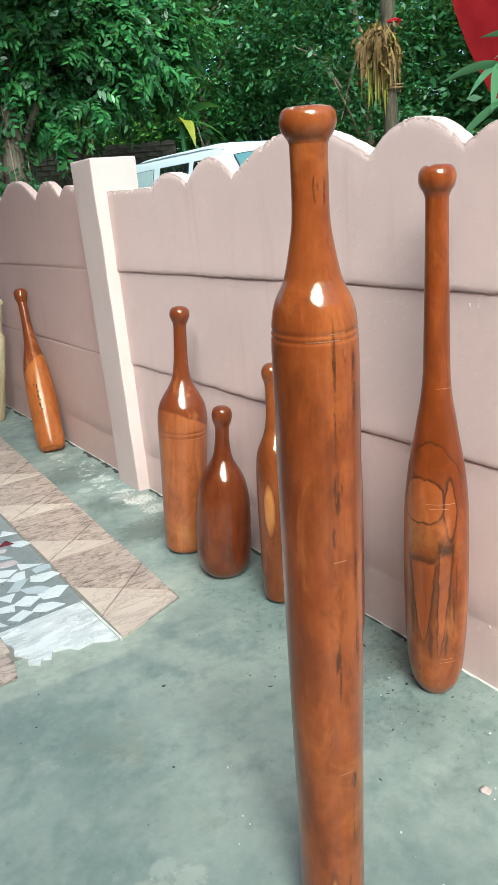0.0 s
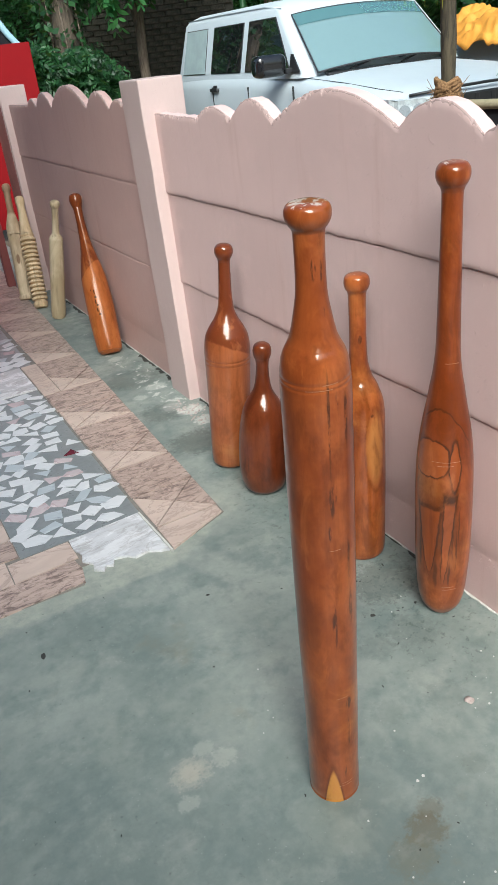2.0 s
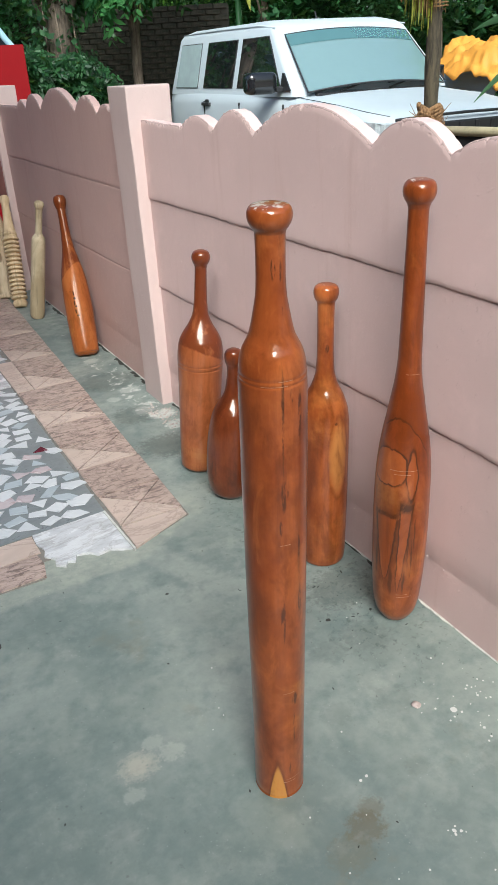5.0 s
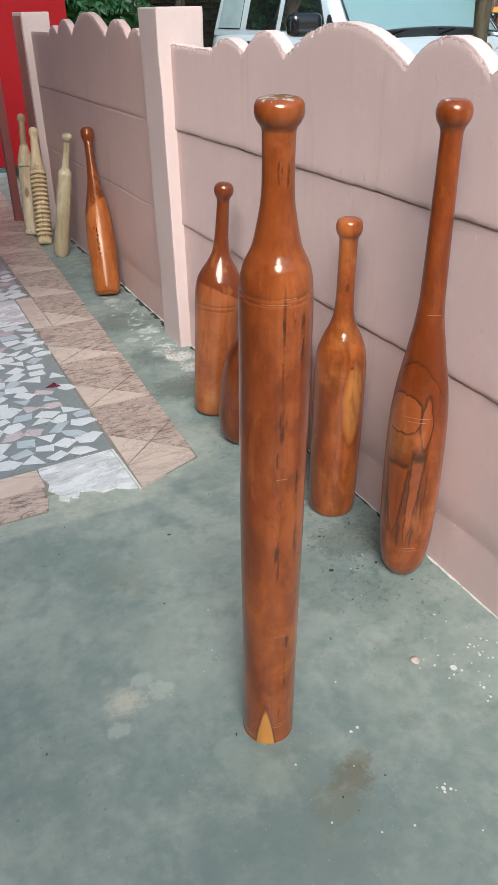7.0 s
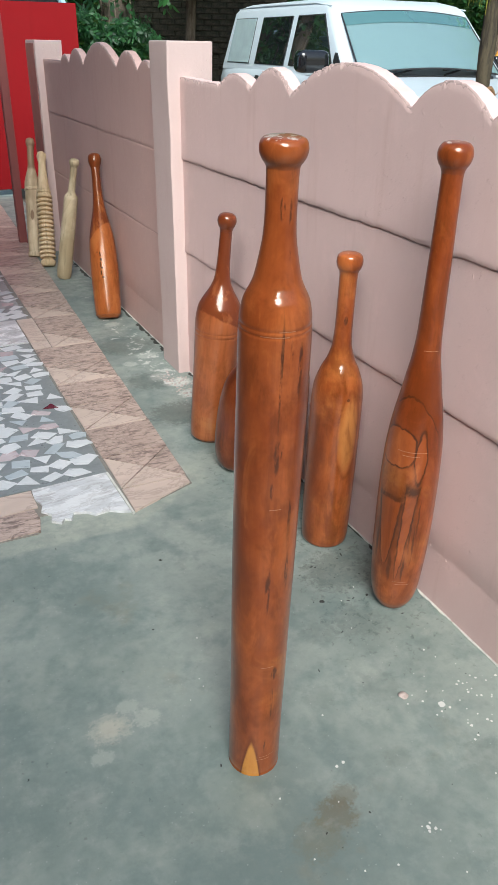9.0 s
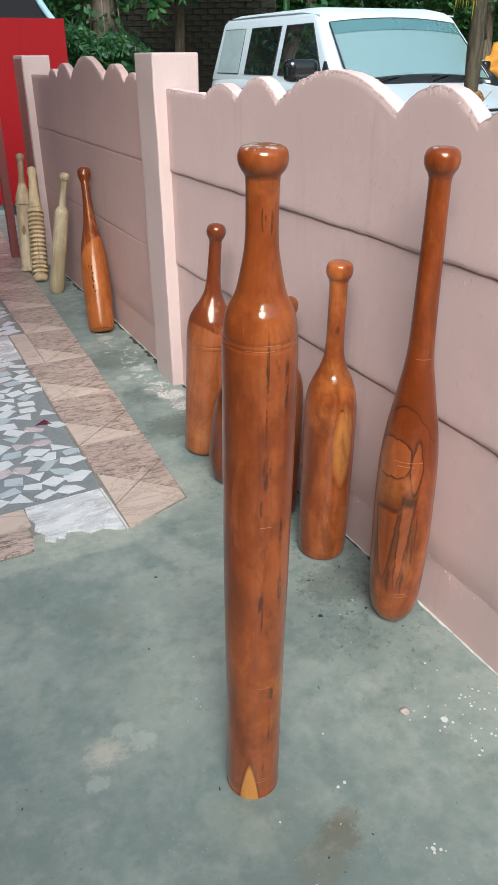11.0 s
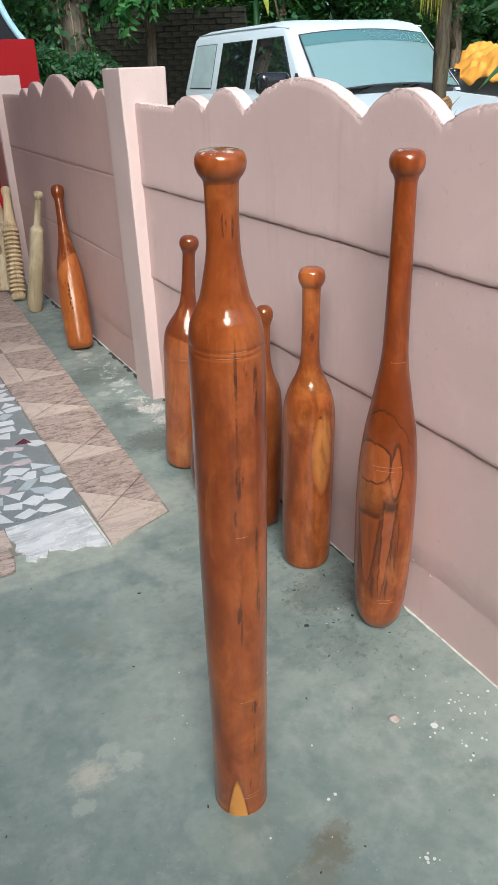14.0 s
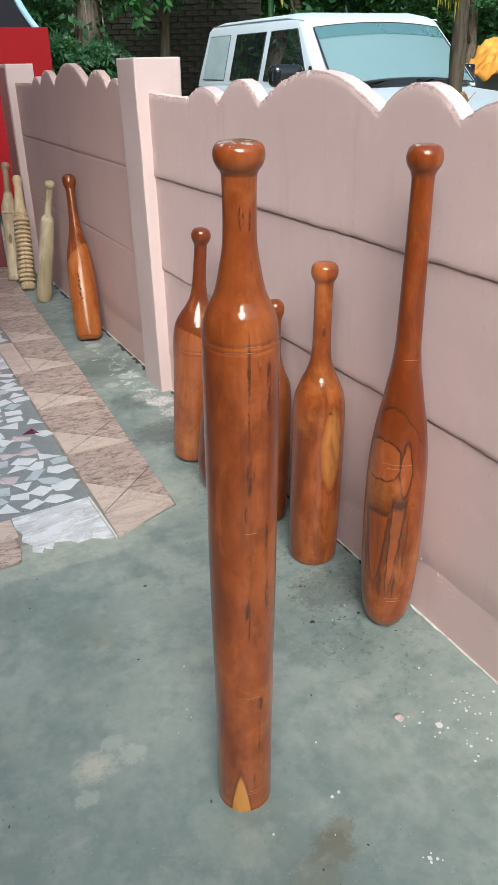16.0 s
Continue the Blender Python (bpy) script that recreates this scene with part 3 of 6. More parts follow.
compound_wall("wall_south_east", -5.0, 0.47, lambda y: 1.11, "pink-painted precast concrete wall behind the camera")


def post(name, y0, y1, label, inner):
    root = thing(name, Matrix.Translation((1.156, y0, 0)), label, "post", kind="structure")
    bm = box(0, 0, -0.05, 0.158, y1 - y0, 1.208, 0.006, 2)
    bmesh.ops.subdivide_edges(bm, edges=[e for e in bm.edges if e.calc_length() > 0.5], cuts=24)
    for v in bm.verts:
        v.co.x += 0.0025 * noise.noise((v.co.z * 6, v.co.y * 30, 1))
        v.co.y += 0.0025 * noise.noise((v.co.z * 6, v.co.x * 30, 5))
        if v.co.x < 0.08 and not inner:
            v.co.x -= 0.012 * max(0, v.co.z) / 1.2
    part("shaft", bm, PINK_POST, root)
    if inner:
        part("gate_jamb", box(-0.171, 0.28, -0.05, -0.121, 0.34, 1.44, 0.004, 2), MAROON, root, "maroon-painted gate jamb")
        part("side_coat", box(-0.003, 0.03, -0.05, 0.004, y1 - y0 - 0.012, 1.19, 0.001, 1), painted("brown_side_paint", (0.33, 0.15, 0.125), 0.6), root, "brown-painted side")


post("post_1", 2.805, 2.99, "square pink-painted concrete wall post", False)
post("post_2", 5.05, 5.32, "square pink concrete wall post beside a maroon gate jamb", True)
post("post_3", 0.465, 0.67, "square pink-painted concrete wall post behind the view", False)


def paint_crumbs(parent, y0, y1, count, seed, face_lip, crest, paint):
    """Lumps and runs of thick paint on the wall's face, most of them under the ledges."""
    pick = random.Random(seed)
    geos = []
    for i in range(count):
        y = pick.uniform(y0, y1)
        kind = pick.random()
        z = pick.choice((0.49, 0.825, 0.49, 0.825, 0.15)) - abs(pick.gauss(0, 0.022)) if kind < 0.45 else pick.uniform(0.02, 1.06)
        edge = kind > 0.62
        if edge:
            z = crest(y) - pick.uniform(0.001, 0.016)
        ledge = face_lip if z > 0.492 else 0.0
        ledge = face_lip * 2 if z > 0.829 else ledge
        r = pick.uniform(0.0012, 0.0048) if kind < 0.45 else pick.uniform(0.0008, 0.0020) if edge else pick.uniform(0.0008, 0.0026)
        tall = pick.choice((0.5, 0.7, 1.0, 1.0, 1.4, 2.2))
        ring, k = [], 7
        for j in range(k):
            a = 2 * math.pi * j / k
            q = r * pick.uniform(0.6, 1.25)
            ring.append((PANEL_X - ledge + 0.0012, y + q * math.cos(a), z + q * math.sin(a) * tall))
        inner = [(PANEL_X - ledge - r * (0.18 if edge else 0.08 if z < 0.2 else 0.14), y + (p[1] - y) * 0.45, z + (p[2] - z) * 0.5) for p in ring]
        verts = ring + inner
        geos.append((verts, [tuple(range(k, 2 * k))] + [(j, (j + 1) % k, k + (j + 1) % k, k + j) for j in range(k)]))
    tagged(part("paint_lumps", joined(*geos), paint, parent, "lumps and runs of pink paint", True), kind="stuff")


paint_crumbs(bpy.data.objects["wall_east"], 0.7, 2.78, 760, 3, 0.0052, crest_near, PINK)
paint_crumbs(bpy.data.objects["wall_north_east"], 3.05, 4.9, 110, 5, 0.0012, crest_far, PINK_SHADED)


# lime line along the wall's foot
def lime_line(y0, y1, seed):
    pick = random.Random(seed)
    geos, y = [], y0
    while y < y1:
        n = 9
        run = pick.uniform(0.05, 0.22)
        w = [pick.uniform(0.0012, 0.005) for i in range(n)]
        outline = [(1.204, y + run * i / (n - 1)) for i in range(n)] + [(1.2 - w[i] * (0.3 if i in (0, n - 1) else 1), y + run * i / (n - 1)) for i in reversed(range(n))]
        geos.append(slab(list(reversed(outline)), -0.004, 0.0022))
        y += run + pick.uniform(0.0, 0.03)
    tagged(part("trim", joined(*geos), LIME), "thin broken white lime line at the foot of the wall", "trim", kind="structure")


lime_line(0.67, 2.78, 1)
lime_line(3.01, 4.84, 2)


def dark_line(y0, y1, seed, wide):
    """Thin dark strips of uneven width where the floor meets the wall."""
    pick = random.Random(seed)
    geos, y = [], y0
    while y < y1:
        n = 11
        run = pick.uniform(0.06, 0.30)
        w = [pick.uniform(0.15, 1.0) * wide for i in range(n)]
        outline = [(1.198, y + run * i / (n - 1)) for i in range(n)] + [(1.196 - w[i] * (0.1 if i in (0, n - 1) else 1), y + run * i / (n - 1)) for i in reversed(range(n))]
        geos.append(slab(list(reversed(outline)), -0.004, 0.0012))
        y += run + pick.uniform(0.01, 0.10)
    tagged(part("trim", joined(*geos), DARK_MARKS), "thin uneven dark strip at the foot of the wall", "trim", kind="structure")


dark_line(3.02, 4.9, 4, 0.022)
dark_line(1.35, 2.75, 8, 0.012)

# the house side, out of view
# assumed wall, coloured dark to dim fill light and the clubs' left reflections
tagged(part("wall_west", box(-2.8, -5.0, -0.1, -2.6, 7.6, 3.3), MAROON), "unseen added wall, dark maroon to cut fill and reflections", "wall", kind="structure")
tagged(part("wall_south", box(-2.6, -5.2, -0.1, 6.0, -5.0, 3.3), PINK), "plain pink wall behind the yard", "wall", kind="structure")
# invented overhead slab, never in view, that blocks sky from the far end
tagged(part("shade_slab", box(-1.5, 1.55, 2.75, 0.52, 3.7, 2.87), FLOOR), "unseen flat slab added to shade the tiled floor", "roof", kind="structure")
tagged(part("roof_eave", box(-2.8, -5.0, 3.3, -1.5, 7.6, 3.42), FLOOR), "concrete eave of the house roof", "roof", kind="structure")


def gate():
    root = thing("metal_gate", Matrix.Translation((0.03, 7.2, 0)), "red-painted sheet metal gate at the yard's end", "gate")
    for x0, x1 in ((-0.9, 0.505), (0.515, 1.93)):
        leaf = part("sheet", box(x0, 0, 0.05, x1, 0.012, 1.47 if x0 < 0 else 1.485, 0.003, 1), RED, root)
        for a, b in ((x0, x0 + 0.045), (x1 - 0.045, x1)):
            part("stile", box(a, 0.013, 0.04, b, 0.045, 1.48, 0.006, 2), RED, leaf)
        for z in (0.05, 1.44):
            part("rail", box(x0 + 0.045, 0.013, z, x1 - 0.045, 0.04, z + 0.042, 0.006, 2), RED, leaf)
    part("bolt", tube([(0.45, -0.03, 0.95), (0.60, -0.03, 0.95)], [0.008, 0.008], 8), plain("dull_steel", (0.35, 0.35, 0.36), 0.4, 0.9), root, "dull steel bolt", True)


gate()


# ---------------------------------------------------------------- the clubs
def lean(base, top):
    z = (Vector(top) - Vector(base)).normalized()
    return Matrix.Translation(base) @ Vector((0, 0, 1)).rotation_difference(z).to_matrix().to_4x4()


def club(base, top, body, handle, knob, material, label, grooves=(), pale=(), group="wooden exercise clubs", stretch=1.0, slim=1.0, girth=1.0):
    """A turned club: body, handle and knob, with cut grooves (heights) and pale scratched lines (height, from, to degrees)."""
    root = thing("exercise_club", lean(base, top), label, "exercise club", group)
    body = [(z * stretch, r * girth) for z, r in body]
    handle = [(z * stretch, r * (slim if i else girth)) for i, (z, r) in enumerate(handle)]
    knob = [(z * stretch, r * slim) for z, r in knob]
    grooves = [g * stretch for g in grooves]
    body = smoothed([(0.0, body[0][1] - 0.006), (0.002, body[0][1] - 0.002), *body], 7)
    if grooves:
        cut = []
        for z, r in body:
            if all(abs(z - g) > 0.0035 for g in grooves):
                cut.append((z, r))
        zs, rs = [p[0] for p in body], [p[1] for p in body]
        for g in grooves:
            for dz, dr in ((-0.003, 0), (-0.0014, -0.0006), (0, -0.0010), (0.0014, -0.0006), (0.003, 0)):
                cut.append((g + dz, float(np.interp(g + dz, zs, rs)) + dr))
        body = sorted(cut)
    handle = smoothed(handle, 8)
    line = np.array(sorted(set(body + handle)))
    slope = np.gradient(line[:, 1], line[:, 0])
    for name, profile in (("body", body), ("handle", handle)):
        ob = part(name, turned(profile, 88, wobble=0.012), material, root, smooth=True)
        around = []
        for v in ob.data.vertices:
            k = float(np.interp(v.co.z, line[:, 0], slope))
            r = math.hypot(v.co.x, v.co.y) or 1.0
            around.append(Vector((v.co.x / r, v.co.y / r, -k)).normalized())
        ob.data.normals_split_custom_set_from_vertices(around)
    part("knob", turned(smoothed(knob, 7), 80, wobble=0.012), material, root, smooth=True)
    zs, rs = [p[0] for p in body], [p[1] for p in body]
    for z, a0, a1 in pale:
        z *= stretch
        r = float(np.interp(z, zs, rs)) + 0.0004
        steps = 14
        v, f = [], []
        for i in range(steps + 1):
            a = radians(a0 + (a1 - a0) * i / steps)
            for dz in (-0.0004, 0.0004):
                v.append((r * math.cos(a), r * math.sin(a), z + dz))
        f = [(2 * i, 2 * i + 2, 2 * i + 3, 2 * i + 1) for i in range(steps)]
        part("scratched_line", (v, f), PALE_LINE, root, "pale scratched ring line")
    return root


PALE_LINE = plain("pale_bare_wood", (0.40, 0.19, 0.095), 0.5, vary=0.8, scale=160)

# the tall straight one, standing free
club((0.611, 0.976, 0.0), (0.595, 0.907, 1.093),
     [(0.005, 0.0462), (0.012, 0.0470), (0.166, 0.0470), (0.30, 0.0478), (0.41, 0.0485), (0.52, 0.0492), (0.62, 0.0494), (0.71, 0.0494), (0.80, 0.0490),
      (0.842, 0.0491), (0.873, 0.0484), (0.896, 0.0462), (0.911, 0.0424), (0.922, 0.0370)],
     [(0.922, 0.0370), (0.933, 0.0320), (0.945, 0.0288), (0.960, 0.0257), (0.983, 0.0216), (1.000, 0.0201), (1.02, 0.0196), (1.054, 0.0197), (1.072, 0.0203)],
     [(1.0680, 0.0200), (1.0722, 0.0218), (1.0770, 0.0254), (1.0820, 0.0279), (1.0870, 0.0291), (1.0920, 0.0291), (1.0965, 0.0280), (1.1000, 0.0256), (1.1022, 0.0215), (1.1034, 0.012), (1.1037, 0.002)],
     varnished_wood("tall_club_teak", TEAK, TEAK_DARK, 1, patches=[(-124, 0.006, 0.40, 0.102)],
                    streaks=[(-105, 0.82, 0.05, 0.085), (-104, 0.872, 0.04, 0.04), (-90, 0.845, 0.06, 0.03), (-105, 0.70, 0.11, 0.032), (-99, 0.715, 0.08, 0.02), (-110, 0.645, 0.07, 0.018), (-72, 0.83, 0.09, 0.05),
                             (-74, 0.58, 0.09, 0.06), (-72, 0.49, 0.09, 0.05), (-82, 0.270, 0.16, 0.016), (-108, 0.46, 0.10, 0.06), (-84, 0.20, 0.07, 0.05),
                             (-80, 1.02, 0.16, 0.03), (-84, 0.985, 0.14, 0.018), (-112, 1.03, 0.2, 0.016), (-95, 0.10, 0.06, 0.03)],
                    glint_top=1.1070, gloss=0.17),
     "tall straight varnished teak exercise club standing upright on cement",
     pale=[(0.8745, -140, -95), (0.8815, -112, -85), (0.611, -112, -92), (0.288, -112, -85), (0.057, -105, -70), (0.050, -112, -80)], grooves=(0.8735, 0.8805), stretch=1.005)

# the long one leaning on the wall
club((1.115, 1.243, 0.002), (1.100, 1.210, 1.031),
     [(0.004, 0.034), (0.012, 0.040), (0.033, 0.0505), (0.073, 0.0582), (0.15, 0.0635), (0.225, 0.0652), (0.298, 0.0657), (0.368, 0.0650), (0.436, 0.0620), (0.502, 0.0545), (0.566, 0.0428), (0.600, 0.0370)],
     [(0.600, 0.0370), (0.628, 0.0318), (0.66, 0.0278), (0.688, 0.0256), (0.74, 0.0243), (0.802, 0.0232), (0.91, 0.0212), (0.975, 0.0205), (0.994, 0.0212)],
     [(0.990, 0.0208), (0.999, 0.0240), (1.006, 0.0288), (1.014, 0.0320), (1.022, 0.0330), (1.030, 0.0318), (1.037, 0.0280), (1.042, 0.020), (1.043, 0.003)],
     varnished_wood("figured_club_teak", TEAK, TEAK_DARK, 4, figure=-135, glint_top=1.0518),
     "long brown club with dark swirling heartwood, standing beside the wall", pale=[(0.664, -140, -95), (0.447, -160, -100), (0.438, -150, -115), (0.098, -150, -95), (0.106, -145, -105)], stretch=1.009, slim=0.97, girth=0.972)

club((1.103, 1.549, 0.001), (1.105, 1.527, 0.767),
     [(0.003, 0.055), (0.010, 0.0598), (0.038, 0.0626), (0.154, 0.0642), (0.313, 0.0646), (0.403, 0.0642), (0.436, 0.0622), (0.462, 0.0580), (0.491, 0.0480), (0.506, 0.0412)],
     [(0.506, 0.0412), (0.520, 0.0352), (0.548, 0.0260), (0.575, 0.0230), (0.604, 0.0216), (0.672, 0.0212), (0.715, 0.0216), (0.727, 0.0222)],
     [(0.723, 0.0216), (0.731, 0.0238), (0.738, 0.0282), (0.746, 0.0308), (0.753, 0.0313), (0.761, 0.0300), (0.767, 0.0264), (0.771, 0.018), (0.772, 0.002)],
     varnished_wood("bottle_club_teak", TEAK, TEAK_DARK, 7, patches=[(-88, 0.345, 0.45, 0.11)], streaks=[(-112, 0.63, 0.3, 0.014), (-96, 0.445, 0.10, 0.006)], glint_top=0.7892),
     "bottle-shaped varnished club with a yellow sapwood patch", stretch=1.02, slim=0.97)

club((1.048, 2.232, 0.001), (1.100, 2.200, 0.731),
     [(0.003, 0.052), (0.010, 0.0590), (0.027, 0.0648), (0.132, 0.0680), (0.233, 0.0705), (0.331, 0.0728), (0.389, 0.0748), (0.426, 0.0738), (0.455, 0.0690), (0.474, 0.0610), (0.492, 0.0510)],
     [(0.492, 0.0510), (0.510, 0.0410), (0.537, 0.0288), (0.565, 0.0238), (0.608, 0.0208), (0.677, 0.0192), (0.692, 0.0198)],
     [(0.688, 0.0194), (0.696, 0.0212), (0.704, 0.0258), (0.713, 0.0292), (0.721, 0.0298), (0.730, 0.0275), (0.737, 0.022), (0.741, 0.012), (0.742, 0.002)],
     varnished_wood("two_tone_club_wood", (0.33, 0.100, 0.035), (0.25, 0.070, 0.023), 11, neck=(0.425, -165, 0.035, DEEP)),
     "bottle-shaped two-tone club with dark neck and ringed shoulder", grooves=(0.372, 0.386), stretch=1.02, slim=0.97)

club((1.050, 2.005, 0.003), (1.085, 1.985, 0.505),
     [(0.003, 0.048), (0.010, 0.0565), (0.023, 0.0660), (0.050, 0.0738), (0.084, 0.0780), (0.144, 0.0788), (0.202, 0.0762), (0.240, 0.0720), (0.278, 0.0645), (0.300, 0.0570)],
     [(0.300, 0.0570), (0.315, 0.0492), (0.333, 0.0378), (0.350, 0.0292), (0.370, 0.0238), (0.400, 0.0202), (0.423, 0.0192), (0.440, 0.0198)],
     [(0.436, 0.0194), (0.446, 0.0214), (0.455, 0.0250), (0.465, 0.0275), (0.475, 0.0280), (0.485, 0.0262), (0.493, 0.0215), (0.498, 0.012), (0.499, 0.002)],
     varnished_wood("round_club_wood", (0.15, 0.034, 0.011), (0.085, 0.017, 0.006), 15, streaks=[(-165, 0.10, 0.25, 0.05)]),
     "short round-bellied dark red-brown varnished club")

club((1.092, 1.772, 0.003), (1.130, 1.800, 0.635),
     [(0.003, 0.043), (0.012, 0.0465), (0.051, 0.0505), (0.150, 0.0520), (0.251, 0.0527), (0.342, 0.0522), (0.375, 0.0505), (0.401, 0.0468), (0.418, 0.0415)],
     [(0.418, 0.0415), (0.430, 0.0360), (0.450, 0.0280), (0.474, 0.0216), (0.500, 0.0186), (0.530, 0.0172), (0.565, 0.0172), (0.582, 0.0180)],
     [(0.578, 0.0175), (0.588, 0.0198), (0.597, 0.0232), (0.607, 0.0245), (0.616, 0.0236), (0.624, 0.020), (0.631, 0.012), (0.633, 0.002)],
     varnished_wood("slim_club_wood", (0.22, 0.06, 0.016), (0.14, 0.033, 0.009), 19, patches=[(-150, 0.26, 0.3, 0.07)]),
     "slim brown varnished club with a yellow patch, half hidden")

club((1.088, 3.588, 0.003), (1.162, 3.93, 0.745),
     [(0.003, 0.046), (0.012, 0.0540), (0.029, 0.0610), (0.138, 0.0652), (0.247, 0.0668), (0.354, 0.0625), (0.408, 0.0560), (0.461, 0.0454), (0.490, 0.0390)],
     [(0.490, 0.0390), (0.515, 0.0335), (0.568, 0.0262), (0.647, 0.0212), (0.713, 0.0208), (0.730, 0.0222)],
     [(0.724, 0.0214), (0.736, 0.0250), (0.748, 0.0292), (0.760, 0.0312), (0.772, 0.0312), (0.784, 0.0285), (0.792, 0.020), (0.794, 0.003)],
     varnished_wood("orange_club_wood", (0.38, 0.115, 0.032), (0.30, 0.084, 0.022), 23, neck=(0.405, -50, 0.05, DEEP), streaky=0.1, gloss=0.3, inked=True, coat=0.5,
                    streaks=[(-118, 0.30, 0.05, 0.014), (-116, 0.275, 0.09, 0.008), (-120, 0.252, 0.05, 0.014), (-114, 0.235, 0.09, 0.006), (-119, 0.212, 0.06, 0.012), (-112, 0.190, 0.10, 0.006), (-131, 0.31, 0.04, 0.006)]),
     "orange varnished club with dark neck and inked marks, leaning")

RAW = raw_wood("raw_pale_wood", (0.74, 0.58, 0.38), (0.52, 0.38, 0.22), 2)
RAW_GREY = raw_wood("raw_grey_wood", (0.66, 0.55, 0.38), (0.40, 0.31, 0.19), 5)
RAW_BROWN = raw_wood("raw_brown_topped_wood", (0.66, 0.53, 0.36), (0.42, 0.31, 0.19), 8, 0.535)
club((1.056, 4.396, 0.003), (1.152, 4.28, 0.671),
     [(0.003, 0.034), (0.010, 0.0375), (0.044, 0.0405), (0.143, 0.0403), (0.303, 0.0390), (0.428, 0.0378), (0.458, 0.0366), (0.470, 0.0330), (0.478, 0.0280)],
     [(0.478, 0.0280), (0.486, 0.0230), (0.498, 0.0194), (0.540, 0.0182), (0.580, 0.0178), (0.624, 0.0190), (0.632, 0.0200)],
     [(0.628, 0.0195), (0.636, 0.0230), (0.643, 0.0258), (0.650, 0.0262), (0.658, 0.0250), (0.665, 0.020), (0.669, 0.012), (0.670, 0.002)],
     RAW_GREY, "unvarnished pale wooden club leaning on the wall")

ringed = [(0.003, 0.036), (0.012, 0.040), (0.03, 0.043)]
for i in range(15):
    z = 0.045 + i * 0.0255
    ringed += [(z, 0.0315), (z + 0.005, 0.0455), (z + 0.012, 0.0478), (z + 0.018, 0.0460)]
ringed += [(0.432, 0.0385), (0.440, 0.0420), (0.452, 0.0392)]
club((1.03, 4.673, 0.003), (1.12, 4.99, 0.663), ringed,
     [(0.450, 0.0395), (0.463, 0.0362), (0.490, 0.0315), (0.527, 0.0278), (0.607, 0.0228), (0.632, 0.0232)],
     [(0.628, 0.0228), (0.640, 0.0262), (0.652, 0.0280), (0.664, 0.0272), (0.675, 0.0235), (0.682, 0.014), (0.684, 0.002)],
     RAW, "unvarnished pale club carved with many rings")
club((1.004, 4.93, 0.003), (1.10, 5.20, 0.682),
     [(0.003, 0.040), (0.010, 0.0425), (0.024, 0.0425), (0.034, 0.0385), (0.056, 0.0385), (0.180, 0.0405), (0.295, 0.0430), (0.395, 0.0445), (0.405, 0.0480), (0.416, 0.0480), (0.424, 0.0450), (0.445, 0.0448), (0.464, 0.0426), (0.490, 0.0365)],
     [(0.490, 0.0365), (0.514, 0.0300), (0.540, 0.0240), (0.564, 0.0206), (0.620, 0.0198), (0.664, 0.0203), (0.674, 0.0212)],
     [(0.670, 0.0205), (0.682, 0.0245), (0.692, 0.0268), (0.704, 0.0264), (0.714, 0.0238), (0.722, 0.015), (0.724, 0.002)],
     RAW_BROWN, "unvarnished weathered club with a collar ring and brown handle")


# ---------------------------------------------------------------- parked cars
CAR_WHITE = plain("silver_white_car_paint", (0.47, 0.53, 0.57), 0.5, 0.0, 0.02, 6.0, Coat_Weight=0.4, Coat_Roughness=0.5)
CAR_GLASS = plain("teal_tinted_glass", (0.205, 0.295, 0.295), 0.03, 0.0, 0.05, 6.0, Coat_Weight=1.0, Coat_Roughness=0.01, Coat_IOR=3.0, Coat_Tint=(0.93, 1.0, 1.0), Specular_IOR_Level=0.5)
BAND_GLASS = plain("dark_teal_band", (0.08, 0.18, 0.18), 0.03, 0.0, 0.05, 6.0, Coat_Weight=1.0, Coat_Roughness=0.01, Coat_IOR=2.7)
# quarter window: the sky's reflection is put into the base colour
SKY_GLASS = plain("sky_reflection_glass", (0.42, 0.52, 0.54), 0.05, 0.0, 0.3, 4.0, Coat_Weight=1.0, Coat_Roughness=0.02)
SIDE_GLASS = plain("dark_side_glass", (0.012, 0.014, 0.016), 0.03, 0.0, 0.05, 6.0, Coat_Weight=1.0, Coat_Roughness=0.01, Coat_IOR=2.4, Specular_IOR_Level=0.8)
BLACK = plain("black_plastic", (0.022, 0.023, 0.025), 0.4)
GLOSS_BLACK = plain("glossy_black_plastic", (0.012, 0.013, 0.015), 0.12, 0.0, 0.1, 30, Coat_Weight=0.6, Coat_Roughness=0.05)
RUBBER = plain("tyre_rubber", (0.03, 0.03, 0.03), 0.8)
LAMP_GLASS = plain("clear_lamp_glass", (0.50, 0.55, 0.57), 0.25, 0.0, 0.9, 22, Coat_Weight=0.6, Coat_Roughness=0.05)
LAMP_GREY = plain("grey_lamp_reflector", (0.26, 0.29, 0.31), 0.3, 0.0, 0.6, 50, Coat_Weight=0.6, Coat_Roughness=0.05)
ALLOY = plain("alloy", (0.5, 0.51, 0.52), 0.35, 0.9)
TARP = painted("orange_tarpaulin", (0.68, 0.31, 0.05), 0.55, (0.50, 0.38, 0.30), 30, 0.002, 0.3, 0.5, 0.3)


def loft(rows):
    """Faces between rings of equal length, with capped ends."""
    k = len(rows[0])
    verts = [v for row in rows for v in row]
    faces = [(j * k + i, j * k + (i + 1) % k, (j + 1) * k + (i + 1) % k, (j + 1) * k + i) for j in range(len(rows) - 1) for i in range(k)]
    return verts, faces + [tuple(reversed(range(k))), tuple(range((len(rows) - 1) * k, len(rows) * k))]


